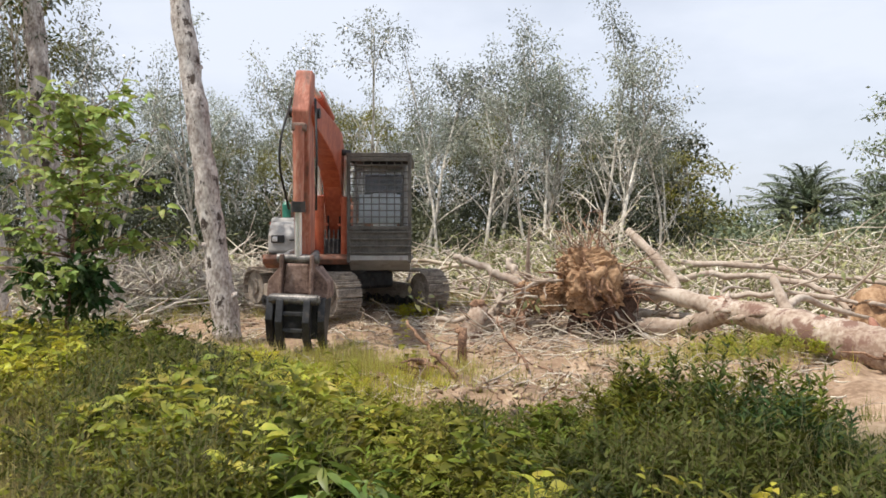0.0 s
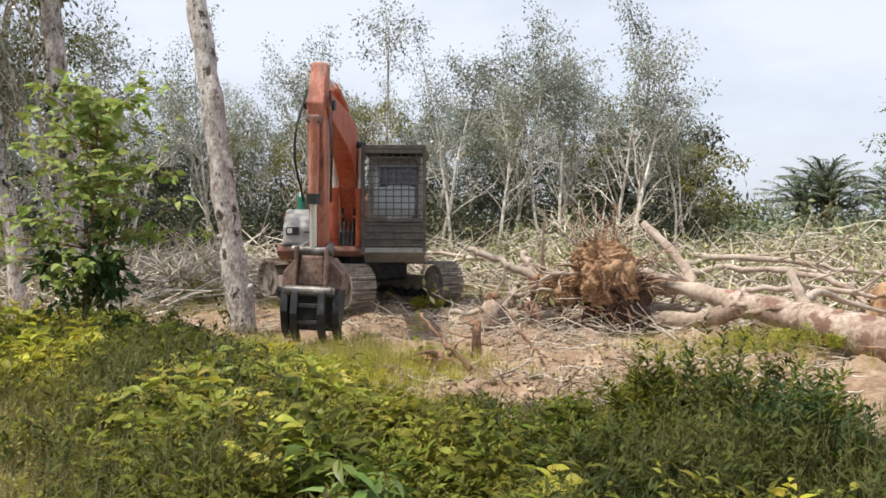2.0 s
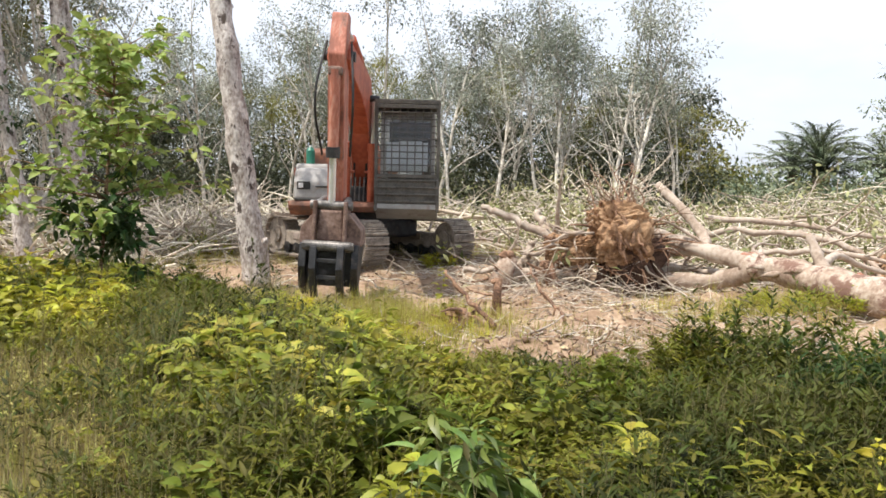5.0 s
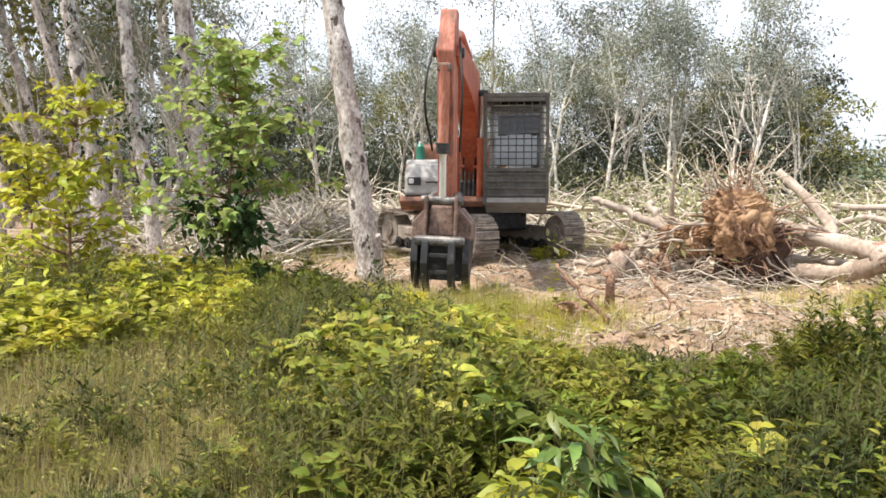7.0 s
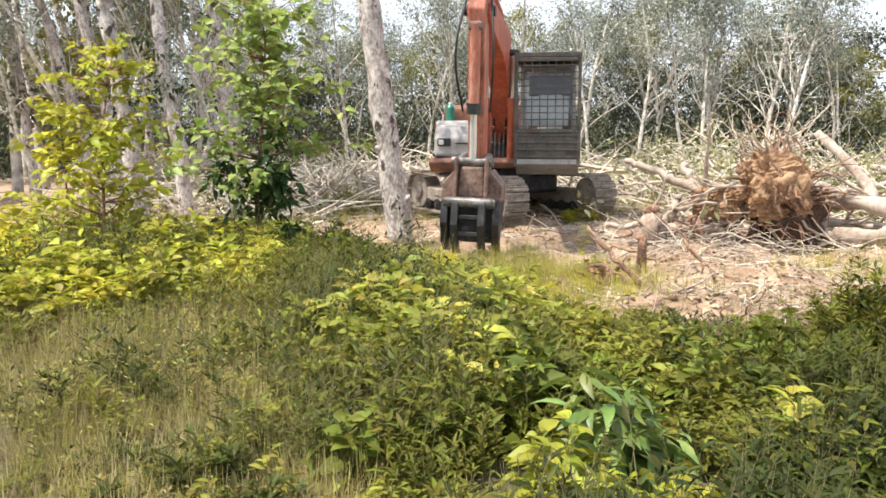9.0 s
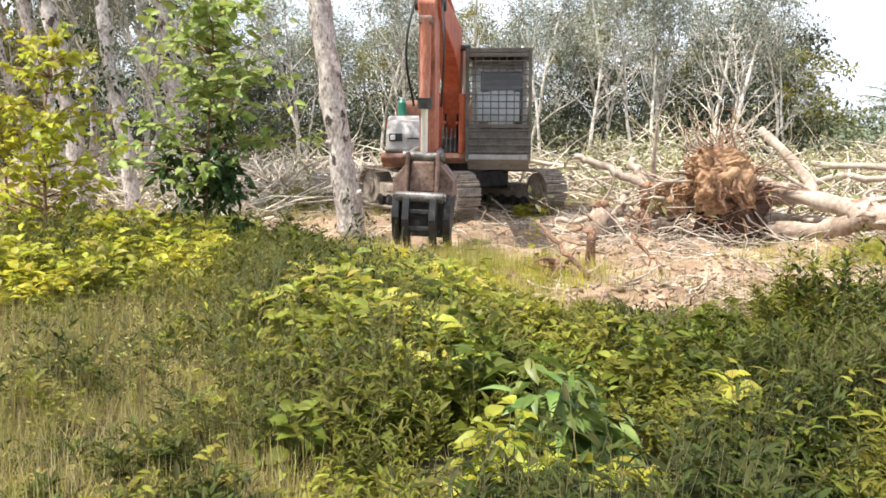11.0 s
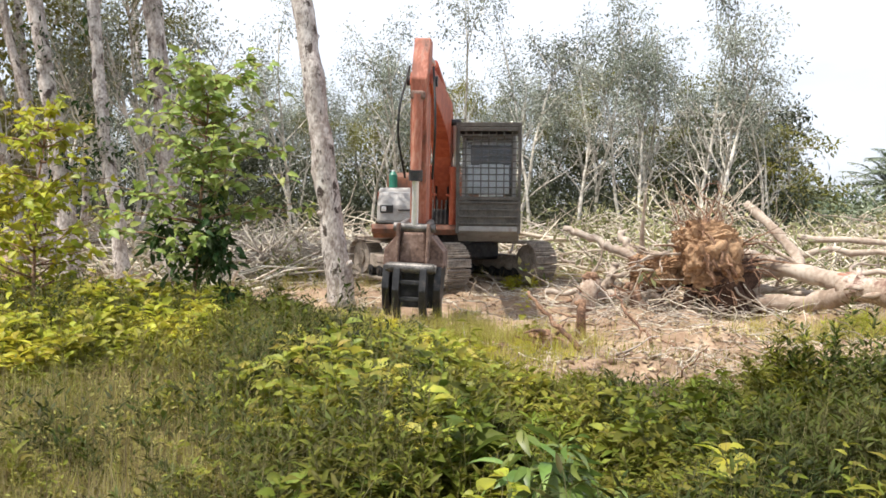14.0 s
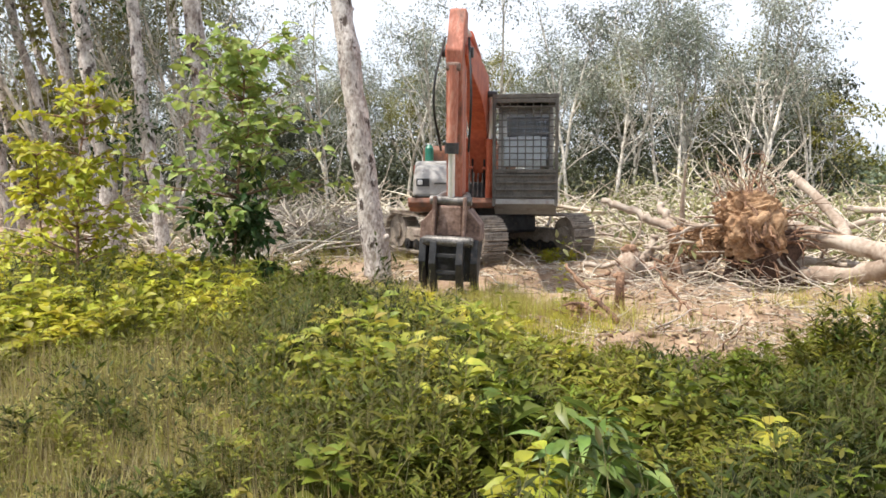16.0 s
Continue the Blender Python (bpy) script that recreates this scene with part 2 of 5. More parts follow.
gb.inputs["Transmission Weight"].default_value, gb.inputs["Roughness"].default_value, gb.inputs["IOR"].default_value = 1.0, 0.04, 1.5
M["glass"] = glass


# ---- mesh helpers ----
rng = np.random.default_rng(7)


class Soup:
    """Collects triangles and quads and turns them into one mesh."""

    def __init__(self):
        self.v, self.f, self.n = [], [], 0

    def add(self, verts, faces):
        verts = np.asarray(verts, float).reshape(-1, 3)
        self.v.append(verts)
        for arr in faces:
            self.f.append(np.asarray(arr, int) + self.n)
        self.n += len(verts)

    def mesh(self, name, smooth=False):
        me = bpy.data.meshes.new(name)
        v = np.concatenate(self.v)
        sizes = np.concatenate([np.full(len(f), f.shape[1]) for f in self.f])
        loops = np.concatenate([f.ravel() for f in self.f])
        me.vertices.add(len(v))
        me.vertices.foreach_set("co", v.astype(np.float32).ravel())
        me.loops.add(len(loops))
        me.loops.foreach_set("vertex_index", loops.astype(np.int32))
        me.polygons.add(len(sizes))
        starts = np.concatenate([[0], np.cumsum(sizes)[:-1]])
        me.polygons.foreach_set("loop_start", starts.astype(np.int32))
        me.polygons.foreach_set("loop_total", sizes.astype(np.int32))
        if smooth:
            me.polygons.foreach_set("use_smooth", np.ones(len(sizes), bool))
        me.update(calc_edges=True)
        return me


def unit(a):
    a = np.asarray(a, float)
    return a / (np.linalg.norm(a, axis=-1, keepdims=True) + 1e-9)


def leaves(soup, base, way, up, length, width, rich=True):
    """Pointed leaves, folded along the midrib: base points, directions, upper sides, lengths and widths as arrays."""
    base, way = np.asarray(base, float), unit(way)
    side = unit(np.cross(way, up))
    up = np.cross(side, way)
    length, width = np.asarray(length)[:, None], np.asarray(width)[:, None]
    k = len(base)
    if rich == "full":
        pts, tri, quad = [(0, 0, 0, 0)], [(0, 2, 1), (0, 3, 2)], []
        for i, (a_, b_, c_) in enumerate([(0.14, 0.33, 0.03), (0.34, 0.5, 0.045), (0.58, 0.42, 0.02), (0.80, 0.22, -0.06)]):
            pts += [(a_, -b_, c_, 0.22 * b_), (a_, 0, c_, 0), (a_, b_, c_, 0.22 * b_)]
            if i:
                o = 3 * i - 2
                quad += [(o, o + 1, o + 4, o + 3), (o + 1, o + 2, o + 5, o + 4)]
        pts.append((1, 0, -0.16, 0))
        tri += [(10, 11, 13), (11, 12, 13)]
    elif rich:
        pts = [(0, 0, 0, 0), (0.28, -0.5, 0.03, 0.16), (0.30, 0, 0.03, 0), (0.28, 0.5, 0.03, 0.16), (0.66, -0.36, -0.05, 0.16), (0.66, 0, -0.05, 0), (0.66, 0.36, -0.05, 0.16), (1, 0, -0.20, 0)]
        tri = [(0, 2, 1), (0, 3, 2), (4, 5, 7), (5, 6, 7)]
        quad = [(1, 2, 5, 4), (2, 3, 6, 5)]
    else:
        pts = [(0, 0, 0, 0), (0.45, -0.5, 0, 0.16), (0.45, 0.5, 0, 0.16), (1, 0, -0.08, 0)]
        tri, quad = [(0, 2, 1), (1, 2, 3)], []
    v = np.stack([base + way * length * a_ + side * width * b_ + up * (length * c_ + width * d_) for a_, b_, c_, d_ in pts], 1)
    idx = np.arange(k)[:, None, None] * len(pts)
    fs = [(idx + np.array(tri)[None]).reshape(-1, 3)]
    if quad:
        fs.append((idx + np.array(quad)[None]).reshape(-1, 4))
    soup.add(v.reshape(-1, 3), fs)


def tube(soup, pts, radii, sides=6, rough=0.0, cap=True, seed=None):
    """A tapered tube along a line of points; rough makes its outline uneven."""
    pts = np.asarray(pts, float)
    radii = np.asarray(radii, float)
    k = len(pts)
    d = unit(np.gradient(pts, axis=0))
    ref = np.array([0.0, 0.0, 1.0]) if abs(d[:, 2]).mean() < 0.8 else np.array([1.0, 0.0, 0.0])
    s = unit(np.cross(d, ref))
    t = np.cross(s, d)
    ang = np.linspace(0, 2 * np.pi, sides, endpoint=False)
    rad = radii[:, None] * np.ones(sides)
    if rough:
        g = np.random.default_rng(seed if seed is not None else 3)
        wob = g.normal(0, rough, (k, sides))
        wob = (wob + np.roll(wob, 1, 1) + np.vstack([wob[:1], wob[:-1]])) / 1.8
        rad = rad * (1 + wob)
    v = pts[:, None] + rad[..., None] * (np.cos(ang)[None, :, None] * s[:, None] + np.sin(ang)[None, :, None] * t[:, None])
    i = np.arange(k - 1)[:, None] * sides
    j = np.arange(sides)
    q = np.stack([i + j, i + (j + 1) % sides, i + sides + (j + 1) % sides, i + sides + j], -1).reshape(-1, 4)
    fs = [q]
    if cap:
        fs += [np.arange(sides)[None, ::-1], ((k - 1) * sides + np.arange(sides))[None]]
    soup.add(v.reshape(-1, 3), fs)


def wander(start, way, length, steps=6, bend=0.15, droop=0.0, g=None):
    """Points of a crooked branch."""
    g = g or rng
    p, d, out = np.array(start, float), unit(way), [np.array(start, float)]
    for _ in range(steps):
        d = unit(d + g.normal(0, bend, 3) + np.array([0, 0, -droop]))
        p = p + d * length / steps
        out.append(p.copy())
    return np.array(out)


def part(name, data, mat, parent=None, label="", place=None):
    """Links a mesh, bmesh or Soup as one object, under a thing or a part."""
    if isinstance(data, Soup):
        data = data.mesh(name)
    elif isinstance(data, bmesh.types.BMesh):
        bm = data
        data = bpy.data.meshes.new(name)
        bm.to_mesh(data)
        bm.free()
    if mat and not data.materials:
        data.materials.append(M[mat] if isinstance(mat, str) else mat)
    ob = new(name, data)
    ob.parent = parent
    if place is not None:
        ob.matrix_basis = place
    if label:
        ob["label"] = label
    return ob


def smooth(ob):
    ob.data.polygons.foreach_set("use_smooth", np.ones(len(ob.data.polygons), bool))
    return ob


def thing(name, label, category, place=None, group="", kind=""):
    ob = new(name)
    ob.empty_display_size = 0.2
    if place is not None:
        ob.matrix_basis = place
    return tagged(ob, label, category, group, kind)


def box(sx, sy, sz, at=(0, 0, 0), bevel=0.02, bm=None, turn=None):
    """A bevelled box, centred at a point."""
    bm = bm or bmesh.new()
    r = bmesh.ops.create_cube(bm, size=1)
    bmesh.ops.scale(bm, vec=(sx, sy, sz), verts=r["verts"])
    if bevel:
        edges = list({ed for v in r["verts"] for ed in v.link_edges})
        r2 = bmesh.ops.bevel(bm, geom=edges, offset=bevel, segments=2, affect="EDGES", profile=0.5)
        vs = list({v for f in r2["faces"] for v in f.verts})
    else:
        vs = r["verts"]
    if turn is not None:
        bmesh.ops.transform(bm, matrix=turn, verts=vs)
    bmesh.ops.translate(bm, vec=at, verts=vs)
    return bm


def plate(profile, width, bevel=0.02, y0=0.0):
    """A side profile of (forward, up) points, drawn out across the width; forward is -y, so that the thing faces -y."""
    bm = bmesh.new()
    a_ = [bm.verts.new((y0 - width / 2, -u, z)) for u, z in profile]
    b_ = [bm.verts.new((y0 + width / 2, -u, z)) for u, z in profile]
    bm.faces.new(a_)
    bm.faces.new(b_[::-1])
    for i in range(len(a_)):
        j = (i + 1) % len(a_)
        bm.faces.new((a_[j], a_[i], b_[i], b_[j]))
    bmesh.ops.recalc_face_normals(bm, faces=bm.faces)
    if bevel:
        bmesh.ops.bevel(bm, geom=list(bm.edges), offset=bevel, segments=2, affect="EDGES", profile=0.5)
    return bm


def rod(p, q, r, sides=16, bm=None):
    """A cylinder between two points."""
    bm = bm or bmesh.new()
    p, q = Vector(p), Vector(q)
    m = Matrix.Translation((p + q) / 2) @ (q - p).to_track_quat("Z", "Y").to_matrix().to_4x4()
    bmesh.ops.create_cone(bm, segments=sides, radius1=r, radius2=r, depth=(q - p).length, cap_ends=True, matrix=m)
    return bm


# ---- ground ----
def rise(x, y):
    """Height of the ground: uneven, a little higher under the machine, churned in the clearing."""
    x, y = np.asarray(x, float), np.asarray(y, float)
    z = 0.10 * np.sin(0.55 * x + 1.3) * np.sin(0.43 * y + 0.4)
    z = z + 0.20 * np.exp(-(((x + 1.4) / 3.2) ** 2 + ((y - 15.7) / 2.6) ** 2))
    near = np.exp(-(((y - 14) / 10.0) ** 2)) * np.exp(-((x / 16.0) ** 2))
    z = z + near * 0.045 * (np.sin(2.3 * x + 0.8 * y) + np.sin(3.1 * y - 1.7 * x + 2) + np.sin(5.2 * x + 1.1 * np.sin(2.4 * y)) * 0.7 + np.sin(6.1 * y + 2.2 * np.sin(1.9 * x)) * 0.7)
    z = z + 0.22 * np.exp(-(((x - 1.15) / 0.9) ** 2 + ((y - 8.4) / 0.5) ** 2))
    return z


def ground():
    xs = np.concatenate([-np.geomspace(2200, 14.5, 26), np.arange(-14, 14.01, 0.13), np.geomspace(14.5, 2200, 26)])
    ys = np.concatenate([-np.geomspace(1800, 1.0, 18), np.arange(0, 22.01, 0.13), np.geomspace(22.5, 2600, 34)])
    gx, gy = np.meshgrid(xs, ys)
    g = np.random.default_rng(5)
    z = rise(gx, gy)
    fine = (np.abs(gx) < 13.5) & (gy > 0.5) & (gy < 21.5)
    lump = g.normal(0, 1, gx.shape)
    lump = (lump + np.roll(lump, 1, 0) + np.roll(lump, 1, 1) + np.roll(lump, -1, 0) + np.roll(lump, -1, 1)) / 2.2
    z = z + fine * 0.028 * lump
    z = np.where(np.hypot(gx, gy) > 60, 0.0, z)
    s = Soup()
    w = len(xs)
    i = np.arange(len(ys) - 1)[:, None] * w + np.arange(w - 1)[None]
    s.add(np.stack([gx, gy, z], -1), [np.stack([i, i + 1, i + w + 1, i + w], -1).reshape(-1, 4)])
    me = s.mesh("ground", smooth=True)
    m = material("clay_and_litter", [(0.20, 0.128, 0.078), (0.33, 0.23, 0.15), (0.46, 0.345, 0.24)], 1.1, rough=0.95, bump=0.8, fine=14, world_space=True, stain=(0.20, 0.125, 0.075), stain_at=(0.5, 0.7), stain_scale=1.7, bump_dist=0.05)
    n, l = m.node_tree.nodes, m.node_tree.links
    b = n["Principled BSDF"]
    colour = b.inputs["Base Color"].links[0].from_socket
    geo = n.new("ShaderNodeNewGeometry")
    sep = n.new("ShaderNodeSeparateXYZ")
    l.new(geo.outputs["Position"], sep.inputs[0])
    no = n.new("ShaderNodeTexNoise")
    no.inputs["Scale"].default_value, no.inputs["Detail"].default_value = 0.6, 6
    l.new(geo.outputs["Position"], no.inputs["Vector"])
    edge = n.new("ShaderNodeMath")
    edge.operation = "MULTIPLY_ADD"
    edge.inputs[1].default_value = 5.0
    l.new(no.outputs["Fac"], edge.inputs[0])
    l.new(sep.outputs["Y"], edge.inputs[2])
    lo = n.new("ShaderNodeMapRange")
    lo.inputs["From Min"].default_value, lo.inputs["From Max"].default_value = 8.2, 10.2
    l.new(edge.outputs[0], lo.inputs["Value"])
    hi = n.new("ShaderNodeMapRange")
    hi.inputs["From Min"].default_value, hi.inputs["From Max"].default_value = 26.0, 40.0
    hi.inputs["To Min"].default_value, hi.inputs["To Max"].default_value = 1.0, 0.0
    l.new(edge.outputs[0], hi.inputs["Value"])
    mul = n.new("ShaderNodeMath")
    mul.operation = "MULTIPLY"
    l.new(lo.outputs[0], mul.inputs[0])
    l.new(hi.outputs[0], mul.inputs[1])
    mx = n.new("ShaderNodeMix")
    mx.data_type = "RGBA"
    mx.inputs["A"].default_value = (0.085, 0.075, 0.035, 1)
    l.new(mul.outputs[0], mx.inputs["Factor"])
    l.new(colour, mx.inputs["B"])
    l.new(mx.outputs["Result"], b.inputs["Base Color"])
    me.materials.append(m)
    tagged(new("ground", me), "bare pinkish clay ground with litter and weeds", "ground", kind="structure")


ground()


# ---- excavator ----
def excavator():
    cx, cy = -1.63, 15.75
    cz = float(rise(cx, cy)) + 0.0
    ex = thing("excavator", "orange tracked excavator with caged cab and dark grapple on clay", "excavator", pose(cx, cy, cz))
    under = pose(0.08, 0, 0, 0, 0, 40)
    house = pose(0, 0, 0, 0, 0, 0.5)

    # tracks: shoes round two wheels
    r, half = 0.36, 1.40
    shoe = box(0.50, 0.150, 0.028, (0, 0, 0), 0.006)
    for k in (-0.05, 0.0, 0.05):
        box(0.50, 0.014, 0.028, (0, k, 0.026), 0.0, shoe)
    shoe_me = bpy.data.meshes.new("shoe")
    shoe.to_mesh(shoe_me)
    shoe.free()
    shoe_me.materials.append(M["track"])
    for sx in (-0.995, 0.995):
        base = under @ pose(sx, 0, 0)
        bm = plate([(-1.25, 0.22), (1.25, 0.22), (1.18, 0.50), (-1.18, 0.50)], 0.30, 0.03)
        box(0.34, 0.5, 0.16, (0, 0.55, 0.40), 0.03, bm)
        box(0.34, 0.4, 0.14, (0, -0.45, 0.42), 0.03, bm)
        track = part("track", bm, "track", ex, "muddy steel crawler track", base)
        total = 4 * half + 2 * math.pi * r
        count = 46
        for i in range(count):
            d = total * i / count
            if d < 2 * half:
                y, z, tilt = -half + d, 2 * r, 0.0
            elif d < 2 * half + math.pi * r:
                a_ = (d - 2 * half) / r
                y, z, tilt = half + r * math.sin(a_), r + r * math.cos(a_), -a_
            elif d < 4 * half + math.pi * r:
                y, z, tilt = half - (d - 2 * half - math.pi * r), 0.0, math.pi
            else:
                a_ = (d - 4 * half - math.pi * r) / r
                y, z, tilt = -half - r * math.sin(a_), r - r * math.cos(a_), math.pi - a_
            sag = -0.03 * math.cos(y / half * 1.57) if z > 1.9 * r else 0
            part("shoe", shoe_me, None, track, "", Matrix.Translation((0, y, z + 0.045 + sag)) @ Matrix.Rotation(tilt, 4, "X"))
        for y in (-half, half):
            bm = rod((-0.16, y, r + 0.045), (0.16, y, r + 0.045), r - 0.03, 28)
            rod((-0.20, y, r + 0.045), (0.20, y, r + 0.045), 0.16, 20, bm)
            part("idler_wheel" if y < 0 else "sprocket", bm, "track", track)
        for k in range(7):
            y = -1.02 + 0.34 * k
            bm = rod((-0.17, y, 0.17), (0.17, y, 0.17), 0.105, 16)
            rod((-0.20, y, 0.17), (0.20, y, 0.17), 0.05, 12, bm)
            part("track_roller", bm, "dark_steel", track)
    bm = box(1.7, 1.1, 0.34, (0, 0, 0.58), 0.06)
    rod((0, 0, 0.7), (0, 0, 0.93), 0.55, 32, bm)
    part("car_body", bm, "dark_steel", ex, "dark slewing ring and cross frame", under)

    # upper structure
    part("revolving_frame", plate([(-1.75, 0.92), (1.25, 0.92), (1.30, 1.02), (1.25, 1.10), (-1.8, 1.10)], 2.42, 0.02), "worn_orange", ex, "rust-brown revolving frame", house)
    prof = [(-2.10, 1.05), (-1.55, 0.95), (-1.45, 1.0), (-1.45, 2.08), (-1.85, 2.08), (-2.08, 1.75)]
    part("counterweight", plate(prof, 2.40, 0.10), "orange", ex, "orange cast counterweight", house)
    part("engine_hood", plate([(-1.44, 1.11), (-0.25, 1.11), (-0.25, 2.02), (-0.35, 2.10), (-1.44, 2.10)], 2.36, 0.05), "worn_orange", ex, "scuffed orange engine hood with a pale top", house)
    bm = plate([(-0.24, 1.11), (0.55, 1.11), (0.55, 1.70), (0.50, 1.78), (-0.24, 1.78)], 0.78, 0.05, -0.82)
    tank = part("fuel_tank", bm, "grey", ex, "dusty grey fuel tank with orange side door", house)
    part("side_door", plate([(-0.22, 1.14), (0.54, 1.14), (0.54, 1.70), (-0.22, 1.70)], 0.012, 0.0, -1.218), "orange", tank, "orange side door")
    bm = plate([(0.56, 1.11), (1.18, 1.11), (1.16, 1.45), (0.98, 1.68), (0.56, 1.70)], 0.68, 0.06, -0.80)
    tool = part("tool_box", bm, "grey", ex, "dusty grey step box", house)
    part("lamp_recess", box(0.24, 0.02, 0.14, (-0.95, -1.185, 1.38), 0.01), "black", tool, "dark lamp recess")
    part("lamp_glass", box(0.09, 0.02, 0.09, (-1.0, -1.20, 1.38), 0.015), "chrome", tool, "headlamp")
    part("vent_slot", box(0.22, 0.02, 0.025, (-0.63, -1.185, 1.36), 0.005), "black", tool)
    part("lower_apron", plate([(0.2, 0.80), (0.95, 0.84), (1.24, 1.10), (0.2, 1.10)], 0.92, 0.03, -0.78), "worn_orange", ex, "rust-brown lower apron", house)
    bm = rod((-0.50, -0.72, 1.9), (-0.50, -0.72, 2.15), 0.025)
    rod((-0.50, -0.72, 2.13), (-0.46, -0.30, 2.15), 0.02, 12, bm)
    part("grab_rail", bm, "dark_steel", ex, "", house)
    part("exhaust_pipe", rod((-0.62, 0.95, 2.08), (-0.62, 0.95, 2.42), 0.055), "worn_steel", ex, "sooty exhaust pipe", house)
    for k in range(2):
        part("side_decal", box(0.006, 0.55 - 0.16 * k, 0.10, (-1.228, -0.16, 1.52 - 0.15 * k), 0.0), "black" if k == 0 else "white", ex, "plain decal bar", house)

    # cab
    cab_prof = [(-0.55, 1.05), (0.95, 1.05), (1.20, 1.35), (1.22, 1.75), (1.02, 2.68), (0.90, 2.76), (-0.45, 2.76), (-0.55, 2.66)]
    x0, wide = 0.90, 0.98
    cab = part("cab", plate([(-0.55, 0.98), (1.02, 0.98), (1.22, 1.2), (1.22, 1.32), (-0.55, 1.32)], wide, 0.03, x0), "guard", ex, "grey caged operator cab", house)
    for sx in (-1, 1):
        xx = x0 + sx * (wide / 2 - 0.035)
        bm = plate([(1.15, 1.30), (1.21, 1.30), (1.22, 1.75), (1.05, 2.68), (0.98, 2.68), (1.15, 1.75)], 0.06, 0.012, xx)
        part("front_pillar", bm, "grey", cab)
        part("rear_pillar", plate([(-0.55, 1.3), (-0.42, 1.3), (-0.42, 2.7), (-0.55, 2.7)], 0.07, 0.015, xx), "grey", cab)
        part("door_pillar", plate([(0.22, 1.3), (0.32, 1.3), (0.30, 2.7), (0.22, 2.7)], 0.07, 0.015, xx), "grey", cab)
        part("side_panel", plate([(-0.54, 1.31), (1.16, 1.31), (1.16, 1.62), (0.3, 1.70), (-0.54, 1.70)], 0.05, 0.01, xx), "grey", cab)
        part("side_pane", plate([(-0.42, 1.70), (1.12, 1.70), (0.97, 2.66), (-0.42, 2.66)], 0.008, 0.0, xx), "glass", cab, "tinted side glass").visible_shadow = False
    # rear wall coloured black to put the cab's inner shade on it
    part("rear_wall", plate([(-0.55, 1.3), (-0.49, 1.3), (-0.49, 2.70), (-0.55, 2.70)], wide - 0.1, 0.01, x0), "black", cab)
    part("roof", plate([(-0.56, 2.66), (1.06, 2.66), (1.0, 2.74), (-0.5, 2.77)], wide, 0.03, x0), "grey", cab)
    part("windscreen", plate([(1.185, 1.32), (1.193, 1.32), (1.203, 1.76), (1.03, 2.66), (1.022, 2.66), (1.195, 1.76)], wide - 0.14, 0.0, x0), "glass", cab, "dusty front glass").visible_shadow = False
    bm = box(0.52, 0.50, 0.14, (x0, 0.05, 1.50), 0.05)
    box(0.50, 0.13, 0.72, (x0, 0.30, 1.92), 0.05, bm)
    part("operator_seat", bm, "seat", cab, "pale cloth operator seat")
    # pale sheet added behind the glass to stand for the sky's reflection
    part("sun_shade", box(0.74, 0.012, 0.52, (x0 - 0.01, -1.10, 1.93), 0.005, None, Matrix.Rotation(radians(-10), 4, "X")), "seat", cab, "pale sheet behind the front glass in place of sky reflection")
    part("console", box(0.7, 0.25, 0.30, (x0, -0.75, 1.45), 0.05), "black", cab)
    # guard cage in front of and round the cab
    gx0, gx1, gu = x0 - 0.545, x0 + 0.545, 1.40
    part("roof_guard", plate([(-0.55, 2.84), (gu + 0.03, 2.84), (gu + 0.03, 2.92), (-0.55, 2.92)], 1.16, 0.01, x0), "guard", cab, "flat steel roof guard")
    for gx in (gx0, gx1):
        part("guard_post", box(0.06, 0.06, 1.92, (gx, -gu, 1.92), 0.01), "guard", cab)
        part("guard_side_rail", box(0.05, 1.9, 0.05, (gx, -0.43, 2.80), 0.01), "guard", cab)
        part("guard_side_rail", box(0.05, 1.5, 0.06, (gx, -0.65, 1.02), 0.01), "guard", cab)
        for k in range(12):
            part("guard_rung", box(0.05, 0.26, 0.045, (gx, -gu + 0.14, 1.22 + 0.135 * k), 0.006), "guard", cab)
    for k in range(1, 8):
        part("guard_bar", rod((gx0 + 1.09 * k / 8, -gu, 1.60), (gx0 + 1.09 * k / 8, -gu, 2.86), 0.009, 8), "guard", cab)
    for k in range(11):
        part("guard_bar", rod((gx0, -gu - 0.014, 1.66 + 0.115 * k), (gx1, -gu - 0.014, 1.66 + 0.115 * k), 0.010, 8), "guard", cab)
    for z in (1.58, 2.80):
        part("guard_rail", box(1.12, 0.06, 0.07, (x0, -gu, z), 0.01), "guard", cab)
    part("guard_plate", box(1.10, 0.03, 0.46, (x0, -gu + 0.01, 1.31), 0.01), "guard", cab, "ribbed lower guard plate")
    for k in range(4):
        part("guard_slat", box(1.14, 0.04, 0.025, (x0, -gu - 0.025, 1.13 + 0.125 * k), 0.004), "guard", cab)
    part("bumper_plate", plate([(1.02, 0.80), (gu + 0.02, 1.0), (gu + 0.02, 1.09), (0.9, 1.02)], 1.10, 0.012, x0), "grey", cab, "scraped pale bumper plate")

    # boom, arm and cylinders, in the plane x = bx
    bx = 0.04
    swing = house @ Matrix.Translation((bx, 0, 1.3)) @ Matrix.Rotation(radians(-1.3), 4, "Z") @ Matrix.Rotation(radians(2.2), 4, "Y") @ Matrix.Translation((0, 0, -1.3))
    F, B, E, T = (0.45, 1.45), (1.32, 2.963), (4.10, 3.235), (3.58, 0.907)
